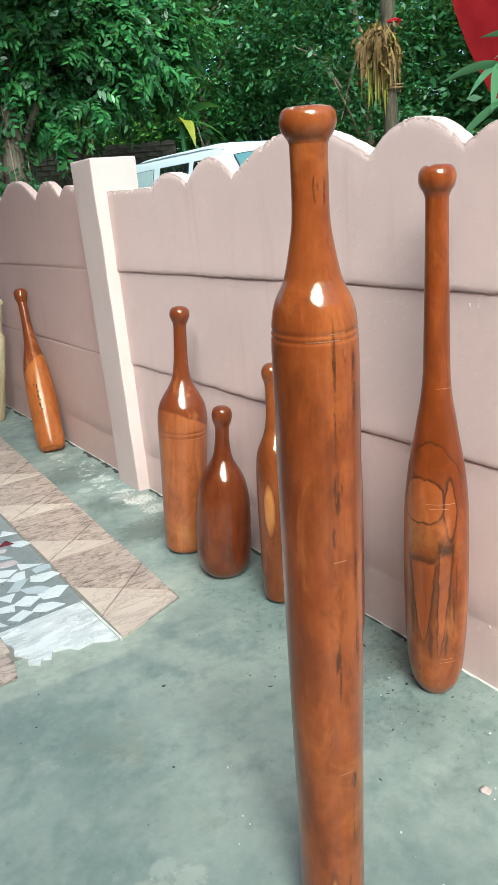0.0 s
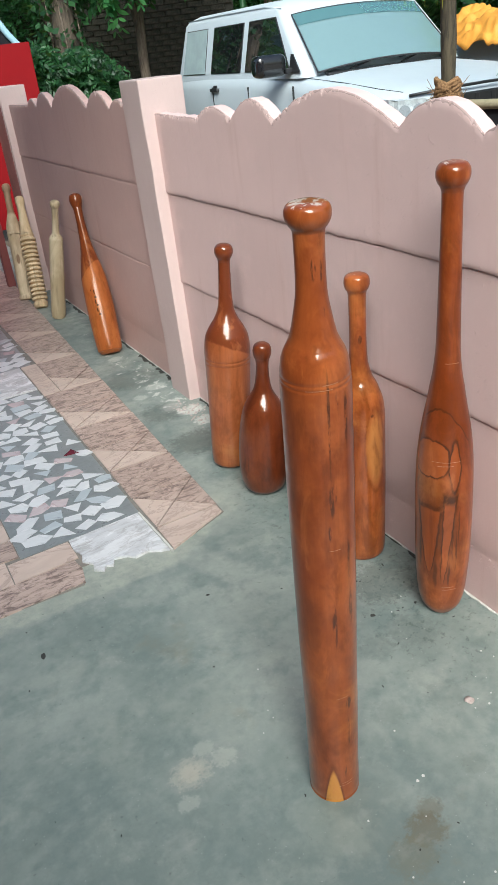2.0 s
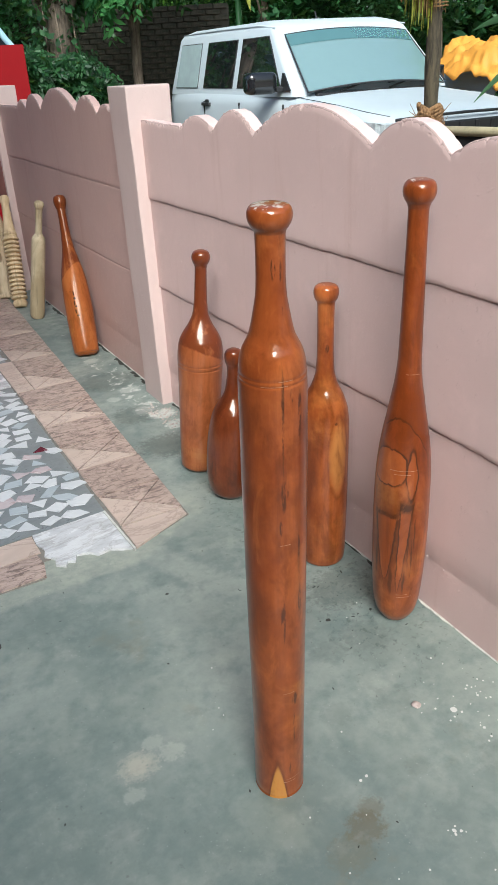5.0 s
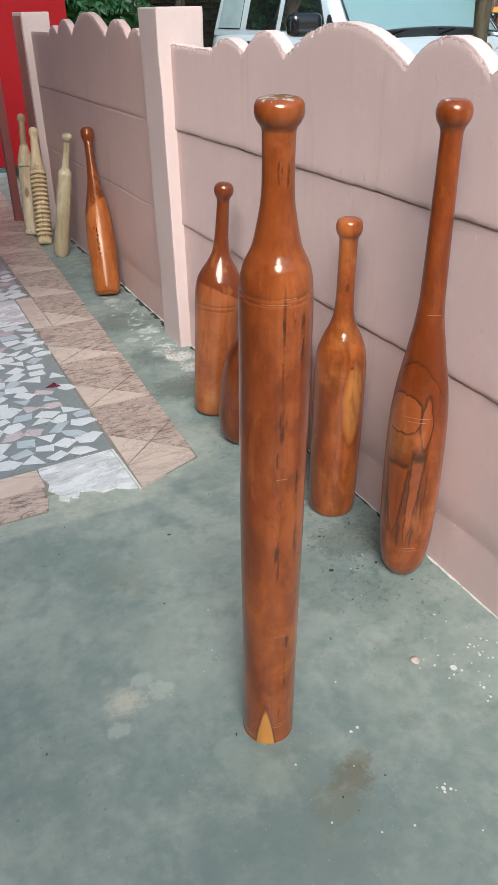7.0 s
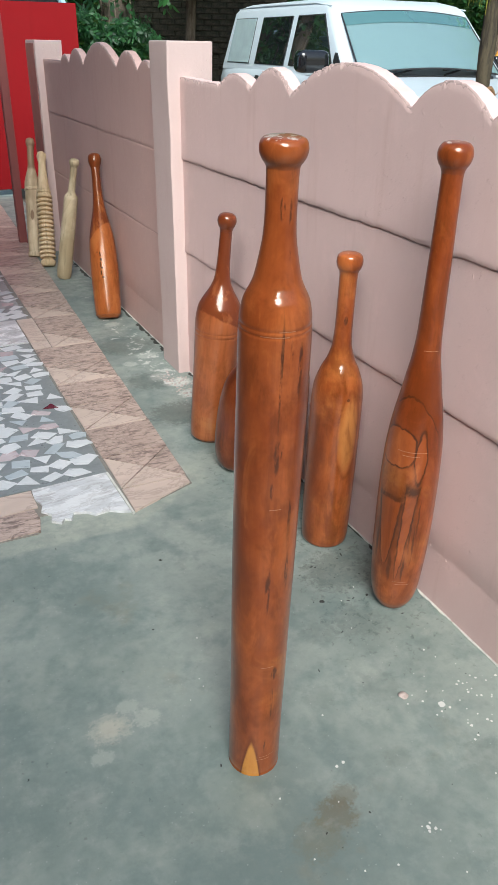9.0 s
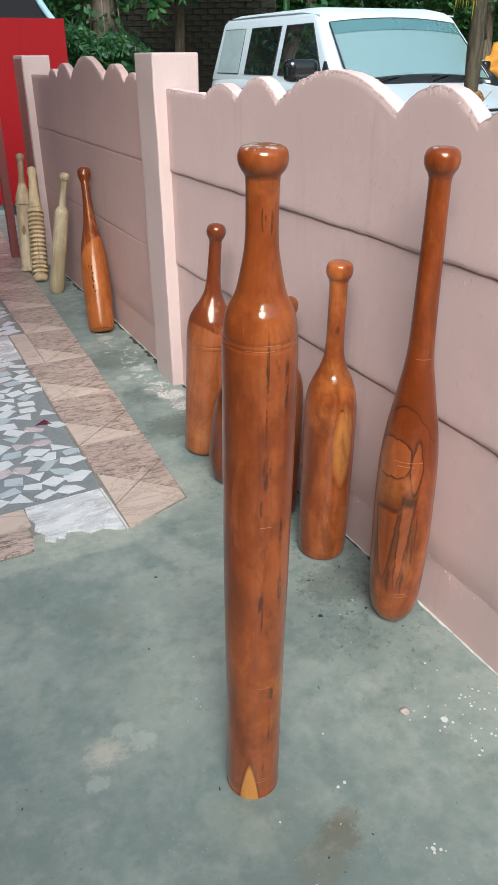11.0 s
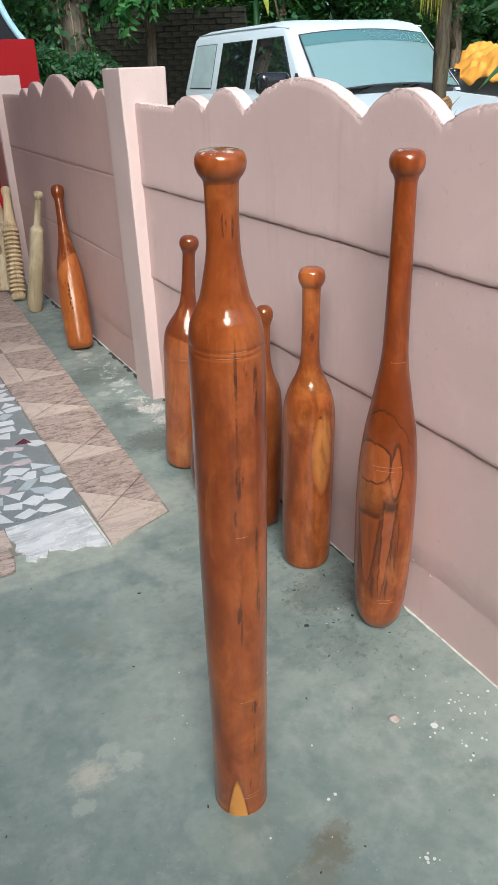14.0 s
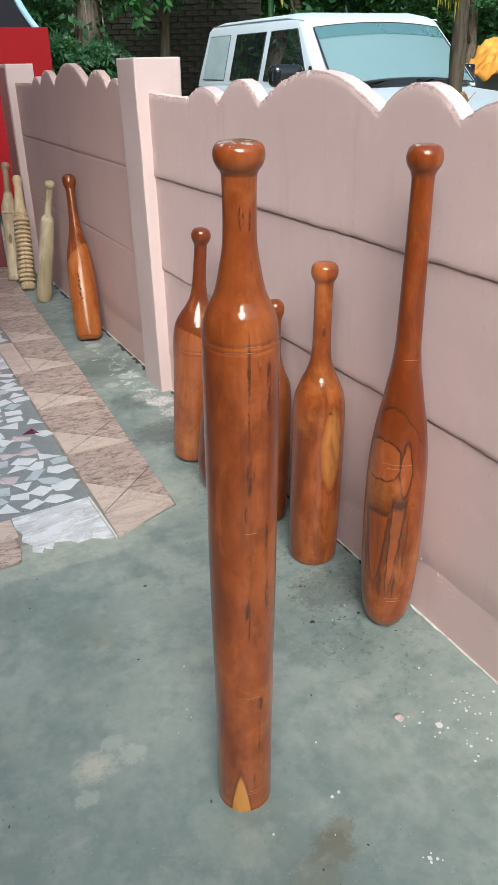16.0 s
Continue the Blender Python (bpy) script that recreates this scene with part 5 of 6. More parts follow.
def feathered_tree(base, middle, radii, boughs, label):
    """A forked tree whose crown is dark within and carries feathery leaves in tufts on the outside, with hanging pods."""
    root = thing("tree", Matrix.Translation(base), label, "tree")
    part("trunk", tube([(0.02, 0, 0), (0.0, 0.01, 0.6), (-0.02, 0, 1.2), (0.0, 0, 1.72), (0.06, 0, 2.1), (0.12, -0.05, 2.7), (0.10, -0.2, 3.6)], [0.085, 0.072, 0.064, 0.066, 0.052, 0.042, 0.018], 12), BARK, root, smooth=True)
    part("limb", tube([(-0.005, 0, 1.62), (-0.05, 0, 1.85), (-0.10, 0, 2.1), (-0.35, -0.1, 2.7), (-0.6, -0.2, 3.4)], [0.044, 0.045, 0.040, 0.030, 0.012], 10), BARK, root, smooth=True)
    middle, radii = np.asarray(middle, float), np.asarray(radii, float)
    d = rng.normal(size=(boughs, 3))
    d /= np.linalg.norm(d, axis=1)[:, None]
    tufts = middle + d * radii * rng.uniform(0.62, 1.08, (boughs, 1))
    for i in range(14):
        p = Vector((0.11, -0.04, 2.6)) if i % 2 else Vector((-0.33, -0.1, 2.65))
        goal = Vector(tufts[i * 7 % boughs])
        part("limb", tube([p, p.lerp(goal, 0.5) + Vector((0, 0, 0.15)), goal], [0.028, 0.018, 0.006], 7), BARK_DARK, root, smooth=True)
    each = 13
    around = rng.normal(size=(boughs, each, 3))
    around /= np.linalg.norm(around, axis=2)[:, :, None]
    ways = around * (1, 1, 0.6) + d[:, None, :] * 0.45 + np.array([0, 0, -0.25])
    mids = tufts[:, None, :] + around * 0.06 + rng.normal(size=(boughs, each, 3)) * 0.05
    looks = np.repeat((d * 0.8 + np.array([0, 0, 0.75]))[:, None, :], each, 1)
    feathery("crown", mids.reshape(-1, 3), ways.reshape(-1, 3), looks.reshape(-1, 3), LEAF_MID, root)
    # inner leaves take the darkened green, so the crown's inside looks shaded
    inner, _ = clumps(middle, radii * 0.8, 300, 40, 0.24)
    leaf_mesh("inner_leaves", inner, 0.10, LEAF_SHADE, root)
    for i in range(14):
        p = Vector((rng.uniform(-0.52, -0.20), rng.uniform(-0.95, -0.65), rng.uniform(2.10, 2.45)))
        ln = rng.uniform(0.14, 0.28)
        part("pod", tube([p, p + Vector((0.012, 0, -ln * 0.5)), p + Vector((rng.uniform(-0.02, 0.03), 0, -ln))], [0.006, 0.013, 0.004], 6), LEAF_PALE, root, "pale green hanging pod", True)
    return root


def vine_tree(base, height, label):
    """A thick dark trunk hung with climbing leaves, under a shaded crown."""
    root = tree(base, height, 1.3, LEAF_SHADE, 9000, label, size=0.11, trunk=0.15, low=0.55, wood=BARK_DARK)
    a = rng.uniform(0, 2 * math.pi, 900)
    h = rng.uniform(0.2, 2.6, 900)
    out = 0.17 + 0.12 * rng.random(900) + 0.08 * np.sin(h * 3.0 + a)
    leaf_mesh("vine", np.stack([out * np.cos(a), out * np.sin(a), h], 1), 0.10, LEAF_UNDER, root, droop=0.9, slim=0.6, label="climbing vine on the trunk")
    for k in range(5):
        w = k * 1.3
        part("creeper", tube([(0.2 * math.cos(w), 0.2 * math.sin(w), 0.1), (0.18 * math.cos(w + 0.5), 0.18 * math.sin(w + 0.5), 1.2), (0.16 * math.cos(w + 0.2), 0.16 * math.sin(w + 0.2), 2.6)], [0.012, 0.010, 0.007], 6), BARK, root, smooth=True)
    return root


LEAF_PALE = leaf_matter("pale_green_pods", (0.30, 0.40, 0.12), (0.20, 0.30, 0.08))
feathered_tree((4.33, 10.6, -0.05), (-0.15, -0.55, 3.42), (1.65, 0.95, 1.32), 270, "forked tree with feathery mid-green leaves and hanging pods")
vine_tree((3.12, 9.9, -0.05), 5.2, "thick dark tree trunk hung with climbing vines")
tree((2.4, 13.2, -0.05), 4.6, 1.5, LEAF_DARK, 20000, "dark green leafy tree behind the gate", size=0.10, low=0.2)
tree((6.1, 14.6, -0.05), 6.0, 1.5, LEAF_LIGHT, 15000, "slender light green tree far behind the cars", size=0.10, low=0.3, trunk=0.05)
tree((8.6, 14.4, -0.05), 6.6, 1.7, LEAF_MID, 15000, "tall green tree far behind the cars", size=0.12, low=0.3)
tree((10.4, 11.5, -0.05), 6.6, 1.8, LEAF_DARK, 16000, "tall dark green tree far behind the cars", size=0.12, low=0.22)
tree((13.6, 11.0, -0.05), 7.6, 2.2, LEAF_DARK, 18000, "dark green leafy tree beyond the parked cars", size=0.14, low=0.25)
tree((8.8, 3.2, -0.05), 5.4, 1.5, LEAF_MID, 14000, "green leafy tree beyond the parked cars", size=0.11, low=0.2)


def woods():
    """Undergrowth and far foliage beyond everything."""
    places, behind = [], []
    for i in range(5400):
        a = radians(rng.uniform(-30, 112))
        d = rng.uniform(16, 24)
        h = rng.uniform(0.2, 9.5)
        if noise.noise((a * 5.0, h * 0.45, 3.7)) > 0.24 and h > 3.4:
            continue
        if a > radians(79) and h > 4.0:
            continue
        mid = np.array([d * math.cos(a), d * math.sin(a), h])
        places.append(mid + rng.normal(size=(42, 3)) * (0.42, 0.42, 0.30))
    for i in range(3000):
        a = radians(rng.uniform(-32, 114))
        d = rng.uniform(25, 28)
        h = rng.uniform(0.0, 11.0)
        if noise.noise((a * 5.0, h * 0.45 * 20 / d, 3.7)) > 0.27 and h > 4.5:
            continue
        if a > radians(79) and h > 5.0:
            continue
        behind.append(np.array([d * math.cos(a), d * math.sin(a), h]) + rng.normal(size=(10, 3)) * (0.6, 0.6, 0.45))
    # backing layer whose dark green paints the gloom behind the nearer leaves
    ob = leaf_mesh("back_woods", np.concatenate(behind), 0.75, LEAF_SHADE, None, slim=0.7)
    tagged(ob, "backing leaves of the distant woods, darkened as shade", "woods", kind="stuff")
    ob = leaf_mesh("far_woods", np.concatenate(places), 0.23, LEAF_DARK, None)
    tagged(ob, "dense dark green woods in the distance", "woods", kind="stuff")
    mids, ways, looks = [], [], []
    for i in range(3600):
        bx = rng.uniform(1.7, 3.62)
        mids.append((bx, rng.uniform(8.9, 9.7), rng.uniform(0.1, 1.0) * (1.46 - 0.75 * max(0, bx - 3.0) + 0.18 * noise.noise((bx * 3.0, 2.0, 5.0)))))
        ways.append(rng.normal(size=3) * (1, 1, 0.5) + np.array([0, -0.3, -0.1]))
        looks.append((rng.normal() * 0.4, -0.8, 0.8))
    ob = feathery("undergrowth", mids, ways, looks, LEAF_UNDER, None, 0.14, 0.075, 4)
    tagged(ob, "tangled green undergrowth beyond the wall", "bushes", kind="stuff")


woods()


# ---------------------------------------------------------------- old brick wall behind the cars
BRICK = stone("weathered_brick", (0.12, 0.10, 0.075), (0.05, 0.05, 0.036), (0.016, 0.024, 0.012), 0.8, 0.5)
JOINT = plain("old_mortar", (0.065, 0.06, 0.047), 0.9, vary=0.5)


def brick_wall():
    m = Matrix.Translation((1.80, 14.27, 0)) @ pose(0, 0, 0, 0, 0, -29)
    root = thing("wall_back", m, "old weathered brick wall behind the cars", "wall", kind="structure")
    part("core", box(0, 0.012, -0.1, 5.2, 0.22, 2.06, 0.01, 1), JOINT, root)
    shapes = []
    for i in range(5):
        bm = box(-0.108, -0.012, -0.034, 0.108, 0.06, 0.034, 0.006, 1)
        for v in bm.verts:
            v.co += Vector((noise.noise(v.co * 30 + Vector((i, 0, 0))), noise.noise(v.co * 30 + Vector((0, i, 3))), noise.noise(v.co * 25 + Vector((5, i, 0))))) * 0.006
        me = bpy.data.meshes.new("brick")
        bm.to_mesh(me)
        bm.free()
        me.materials.append(BRICK)
        shapes.append(me)
    k = 0
    for row in range(11, 27):
        for col in range(0, 12):
            k += 1
            ob = new("brick", shapes[k % 5])
            ob.parent = root
            ob.matrix_basis = pose(5.08 - col * 0.228 - (0.114 if row % 2 else 0), rng.uniform(-0.006, 0.006), 0.04 + row * 0.077, 0, 0, rng.uniform(-1.5, 1.5))
    rest = [], []
    for row in range(0, 27):
        for col in range(0, 22):
            if row >= 11 and col < 12:
                continue
            x, z = 5.08 - col * 0.228 - (0.114 if row % 2 else 0), 0.04 + row * 0.077
            base = len(rest[0])
            rest[0].extend([(x + sx * 0.106, -0.010, z + sz * 0.033) for sx, sz in ((-1, -1), (1, -1), (1, 1), (-1, 1))] + [(x + sx * 0.106, 0.05, z + sz * 0.033) for sx, sz in ((-1, -1), (1, -1), (1, 1), (-1, 1))])
            rest[1].extend([tuple(base + i for i in f) for f in ((0, 1, 2, 3), (0, 4, 5, 1), (1, 5, 6, 2), (2, 6, 7, 3), (3, 7, 4, 0))])
    tagged(part("brickwork", rest, BRICK, root), kind="stuff")


brick_wall()


# ---------------------------------------------------------------- tiled part of the yard
def border_x(y):
    """The tiled border's outer edge, which runs a little askew to the wall."""
    return 0.878 + 0.045 * (y - 1.95)


def tiled_yard():
    root = thing("tiled_floor", Matrix.Translation((0, 0.022, 0)), "patchwork of peach tiles, marble and broken marble mosaic", "tiled floor", kind="structure")
    part("grout_bed", slab([(-2.55, 1.852), (0.395, 1.856), (0.40, 1.94), (0.655, 1.94), (0.66, 1.852), (border_x(1.93), 1.940), (border_x(7.05), 7.05), (-2.55, 7.05)], -0.02, 0.003), GROUT, root, "grey-brown grout")
    bed = part("mosaic_bed", slab([(0.272, 2.088), (0.657, 2.104), (0.661, 3.36), (0.272, 3.36)], 0.0, 0.0055), MORTAR, root, "grey cement bed of the mosaic")
    bed_far = part("mosaic_bed", slab([(0.10, 3.705), (0.72, 3.705), (0.74, 6.2), (0.10, 6.2)], 0.0, 0.0055), MORTAR, root, "grey cement bed of the mosaic")
    shapes = []
    for k in range(18):
        corners = rng.choice([4, 4, 4, 4, 5, 3])
        turn = rng.uniform(0, 0.5)
        pts = []
        for i in range(corners):
            a = 2 * math.pi * (i + rng.uniform(-0.17, 0.17)) / corners + math.pi / 4 + turn * 0.4
            r = rng.uniform(0.86, 1.12)
            pts.append((0.031 * r * math.cos(a) * 1.15, 0.024 * r * math.sin(a) * 1.15))
        shapes.append(slab(pts, -0.002, 0.0013))
    meshes = {}
    for tone in range(4):
        for k, geo in enumerate(shapes):
            me = bpy.data.meshes.new("mosaic_chip")
            me.from_pydata(geo[0], [], geo[1])
            me.materials.append(CHIPS[tone])
            meshes[tone, k] = me
    for area, (x0, x1, y0, y1, dx, dy) in ((bed, (0.282, 0.652, 2.118, 3.345, 0.077, 0.059)), (bed_far, (0.12, 0.72, 3.72, 5.6, 0.085, 0.07))):
        row, y = 0, y0 + dy / 2
        while y < y1:
            x = x0 + dx * (0.35 if row % 2 else 0.62) + rng.uniform(-0.006, 0.006)
            while x < x1 - 0.012:
                if area is bed and abs(x - 0.602) < 0.058 and abs(y - 2.672) < 0.045:
                    x += dx * 0.5
                    continue
                tone = int(rng.choice([0, 0, 0, 0, 0, 0, 0, 0, 1, 1, 2]))
                ob = new("mosaic_chip", meshes[tone, int(rng.integers(18))])
                ob.parent = area
                flip = math.pi if rng.random() < 0.5 else 0
                ob.matrix_basis = Matrix.LocRotScale((x + rng.uniform(-0.007, 0.007), y + rng.uniform(-0.007, 0.007), 0.0055),
                                                     Euler((0, 0, flip + rng.uniform(-0.95, 0.95))), (dx / 0.0585 * rng.uniform(0.76, 1.16), dy / 0.0485 * rng.uniform(0.70, 1.1), 1))
                x += dx * rng.uniform(0.86, 1.2)
            y += dy
            row += 1
    dark_chip = new("mosaic_chip", meshes[3, 4])
    dark_chip.parent = bed
    dark_chip.matrix_basis = Matrix.LocRotScale((0.604, 2.652, 0.0055), Euler((0, 0, 0.5)), (1.15, 1.0, 1))
    # border beside the wall: plain squares and squares cut crosswise
    gap, y, k = 0.0022, 1.985, 0
    part("tile", slab([(0.668, 3.268), (0.742, 3.268), (0.742, 3.362), (0.668, 3.362)], 0.0, 0.0075), PEACH, root)
    part("tile", slab([(0.668, 1.853), (0.870, 1.940), (0.872, 1.981), (0.668, 1.981)], 0.0, 0.0075), PEACH, root)
    while y < 6.8:
        y2 = y + 0.213
        x0 = 0.668 if y2 < 3.36 else 0.745
        a, b, c, d = (x0, y + gap), (border_x(y) - gap, y + gap), (border_x(y2) - gap, y2 - gap), (x0, y2 - gap)
        if k % 2 == 0:
            m = ((a[0] + c[0]) / 2, (a[1] + c[1]) / 2)
            for p, q in ((a, b), (b, c), (c, d), (d, a)):
                mid = ((p[0] + q[0] + m[0]) / 3, (p[1] + q[1] + m[1]) / 3)
                tri = [(mid[0] + (v[0] - mid[0]) * 0.955, mid[1] + (v[1] - mid[1]) * 0.955) for v in (p, q, m)]
                part("tile", slab(tri, 0.0, 0.0075), PEACH if (p, q) in ((a, b), (d, a)) else MOTTLED, root)
        else:
            part("tile", slab([a, b, c, d], 0.0, 0.0075), MOTTLED, root)
        y, k = y2, k + 1
    # marble row between the mosaics, and the front and far sides
    for i in range(4):
        x0 = 0.664 - 0.40 * (i + 1)
        part("marble_slab", slab([(x0 + 0.002, 3.367), (x0 + 0.398, 3.367), (x0 + 0.398, 3.70), (x0 + 0.002, 3.70)], 0.0, 0.0075), MARBLE, root, "white marble slab")
    part("tile", slab([(0.668, 3.367), (0.742, 3.367), (0.742, 3.70), (0.668, 3.70)], 0.0, 0.0075), PEACH, root)
    for i in range(12):
        y0 = 2.10 + 0.105 * i
        part("tile", slab([(0.045, y0 + 0.001), (0.268, y0 + 0.001), (0.268, y0 + 0.103), (0.045, y0 + 0.103)], 0.0, 0.0075), PEACH if i % 2 else MOTTLED, root)
    part("tile", slab([(0.23, 1.975), (0.418, 1.985), (0.416, 2.084), (0.23, 2.078)], 0.0, 0.0072), PEACH, root)
    part("tile", slab([(0.05, 1.85), (0.40, 1.862), (0.412, 1.925), (0.405, 1.978), (0.05, 1.965)], 0.0, 0.0066), MOTTLED, root, "worn brown mottled tile")
    part("tile", slab([(-0.10, 1.972), (0.226, 1.974), (0.226, 2.096), (-0.10, 2.096)], 0.0, 0.0072), PEACH, root)
    ragged = [(0.420, 2.088), (0.418, 2.03), (0.432, 1.99), (0.421, 1.955), (0.446, 1.930), (0.438, 1.898), (0.462, 1.878), (0.474, 1.897), (0.492, 1.886), (0.505, 1.915), (0.54, 1.905), (0.56, 1.882), (0.60, 1.888), (0.63, 1.868), (0.656, 1.858), (0.650, 2.10)]
    part("marble_slab", slab(ragged, 0.0, 0.0078), MARBLE, root, "chipped white marble slab")
    part("grout_line", slab([(0.658, 1.846), (0.6645, 1.848), (0.6575, 2.1), (0.651, 2.1)], 0.0, 0.0086), LIME, root, "white grout line")


tiled_yard()


def spots(name, places, material, label, category, drawn=1.0):
    """Small flat blots, with uneven outlines, thin on the floor; drawn: how far they may be pulled out into strokes."""
    geos = []
    for x, y, r in places:
        k = 14
        pts = []
        long, turn = rng.uniform(1.0, drawn), rng.uniform(0, 3.14)
        bend = rng.uniform(-0.16, 0.16) * (long - 1)
        for i in range(k):
            a = 2 * math.pi * i / k
            q = r * rng.uniform(0.75, 1.12)
            u, v = q * math.cos(a) * long, q * math.sin(a) / long ** 0.7
            v += bend * u * u / (r * long)
            pts.append((x + u * math.cos(turn) - v * math.sin(turn), y + 0.022 + u * math.sin(turn) + v * math.cos(turn)))
        geos.append(slab(pts, -0.001, 0.0006 + 0.000012 * len(geos)))
    return tagged(part(name, joined(*geos), material), label, category, kind="stuff")


places = [(1.019, 0.905, 0.0075), (0.822, 0.691, 0.0042), (0.832, 0.684, 0.003), (0.8125, 0.697, 0.0016), (0.829, 0.697, 0.0021), (0.819, 0.684, 0.0028), (0.838, 0.678, 0.0014)]
for i in range(60):
    places.append((float(rng.normal(1.10, 0.05)), float(rng.normal(0.86, 0.09)), float(rng.uniform(0.0009, 0.0034))))
for i in range(20):
    places.append((float(rng.uniform(0.55, 1.1)), float(rng.uniform(0.4, 1.35)), float(rng.uniform(0.0009, 0.0022))))
places += [(0.742, 0.865, 0.003), (0.758, 0.868, 0.003), (0.80, 1.20, 0.003)]
spots("paint_spots", [p for p in places if p[0] < 1.18], SPOT, "dried white paint spots on the cement floor", "paint spots")
litter = [(0.657, 1.609, 0.004), (0.218, 1.644, 0.008), (0.546, 0.958, 0.0025)]
for i in range(12):
    litter.append((float(rng.normal(1.02, 0.06)), float(rng.normal(1.36, 0.10)), float(0.0005 + rng.exponential(0.0012))))
for i in range(20):
    litter.append((float(rng.uniform(0.78, 1.15)), float(rng.uniform(1.0, 1.55)), float(rng.uniform(0.0008, 0.0026))))
for i in range(30):
    litter.append((float(rng.uniform(0.1, 1.15)), float(rng.uniform(0.4, 1.8)), float(rng.uniform(0.0008, 0.002))))
spots("floor_litter", litter, DARK_MARKS, "dark specks and scraps of litter on the cement floor", "litter", 2.2)


def pebble(x, y, r, label):
    bm = bmesh.new()
    bmesh.ops.create_icosphere(bm, subdivisions=2, radius=r)
    for v in bm.verts:
        v.co *= 1 + 0.7 * noise.noise(v.co * 70)
        v.co.z *= 0.28
    ob = part("stone_chip", bm, CHIP_PINK, smooth=True)
    ob.matrix_basis = pose(x, y, r * 0.25)
    tagged(ob, label, "stone chip")


def plaster_crumbs():
    """Broken plaster fallen at the post's foot."""
    geos = []
    for i in range(90):
        x, y = float(rng.normal(1.125, 0.03)), float(rng.normal(2.70, 0.07))
        if x > 1.185 or y > 2.80 and x > 1.13:
            continue
        r = float(rng.uniform(0.002, 0.008)) * (1.6 if i < 7 else 1)
        pts = [(x + r * rng.uniform(0.6, 1.2) * math.cos(a), y + r * rng.uniform(0.6, 1.2) * math.sin(a)) for a in np.linspace(0, 5.4, 7)]
        v, f = slab(pts, -0.001, r * 0.5)
        n = len(pts)
        v = v[:n] + [(x + (p[0] - x) * 0.6, y + (p[1] - y) * 0.6, p[2] * rng.uniform(0.5, 1.2)) for p in v[n:]]
        geos.append((v, f))
    tagged(part("plaster_crumbs", joined(*geos), CRUMB), "crumbs of fallen white plaster at the post's foot", "crumbs", kind="stuff")


CRUMB = plain("fallen_plaster", (0.50, 0.44, 0.40), 0.85, vary=0.7, scale=40)
plaster_crumbs()
CHIP_PINK = plain("pale_pink_stone", (0.52, 0.42, 0.38), 0.85, vary=0.7, scale=90)
pebble(0.957, 0.978, 0.0105, "small pale pink stone chip on the cement floor")

# ---------------------------------------------------------------- beyond the wall
POLE_BARK = bark("mossy_pole_bark", (0.085, 0.068, 0.040), (0.024, 0.019, 0.012), 1.6)
COIR = bark("coir_rope", (0.33, 0.19, 0.085), (0.15, 0.075, 0.03), 6.0)
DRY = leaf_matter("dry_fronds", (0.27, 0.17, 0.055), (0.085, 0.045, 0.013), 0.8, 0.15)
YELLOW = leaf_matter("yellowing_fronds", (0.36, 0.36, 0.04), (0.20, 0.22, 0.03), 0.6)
PALE_BAMBOO = plain("dry_bamboo", (0.50, 0.43, 0.27), 0.6, vary=0.5)
BLACK_SHEET = plain("black_sheet", (0.012, 0.012, 0.014), 0.55)


def pole():
    root = thing("wooden_pole", Matrix.Translation((2.585, 2.87, -0.05)), "mossy brown wooden pole tied with coir rope", "pole")
    pts, rad = [], []
    for i in range(25):
        z = i * 0.125
        pts.append((0.006 * math.sin(z * 3), 0.006 * math.cos(z * 2.3), z))
        rad.append(0.031 - 0.001 * z + (0.004 if i % 5 == 0 else 0))
    part("shaft", tube(pts, rad, 16), POLE_BARK, root, smooth=True)
    turns = []
    for i in range(120):
        a = i * 0.55
        turns.append((0.047 * math.cos(a) + 0.006 * math.sin(i), 0.047 * math.sin(a), 0.985 + 0.115 * i / 120 + 0.01 * math.sin(i * 1.7)))
    part("rope", tube(turns, [0.011] * len(turns), 6), COIR, root, "brown coir rope binding", True)
    frays = [tube([(0.05 * math.cos(a), 0.05 * math.sin(a), 1.0 + 0.01 * (i % 9)), (0.09 * math.cos(a + 0.3), 0.09 * math.sin(a + 0.3), 1.02 + 0.09 * rng.uniform(-1, 1))], [0.002, 0.001], 4) for i, a in enumerate(np.linspace(0, 6.2, 40))]
    part("rope_fray", joined(*frays), COIR, root)
    part("twine", tube([(0.052 * math.cos(a), 0.052 * math.sin(a), 1.47 + 0.002 * a) for a in np.linspace(0, 12.6, 40)], [0.003] * 40, 5), COIR, root)


pole()


def rail():
    root = thing("bamboo_rail", Matrix.Translation((2.52, 2.82, 0.955)), "dry bamboo rail tied to the pole with black sheeting", "rail")
    part("cane", tube([(0.0, 0.0, 0.0), (0.25, -0.55, -0.01), (0.5, -1.1, -0.03), (0.9, -2.0, -0.03)], [0.020, 0.019, 0.018, 0.016], 10), PALE_BAMBOO, root, smooth=True)
    verts, faces = [], []
    for i in range(31):
        t = i / 30
        for j in range(9):
            s = j / 8
            verts.append((0.05 + 0.85 * t + 0.03 * noise.noise((t * 9, s * 3, 0)), -0.1 - 1.9 * t + 0.03 * noise.noise((t * 8, s * 2, 4)), -0.015 - 0.55 * s))
    faces = [(i * 9 + j, (i + 1) * 9 + j, (i + 1) * 9 + j + 1, i * 9 + j + 1) for i in range(30) for j in range(8)]
    part("sheeting", (verts, faces), BLACK_SHEET, root, "black plastic sheeting", True)
    part("leg", tube([(0.85, -1.95, -1.04), (0.85, -1.95, -0.02)], [0.02, 0.02], 8), PALE_BAMBOO, root)


rail()


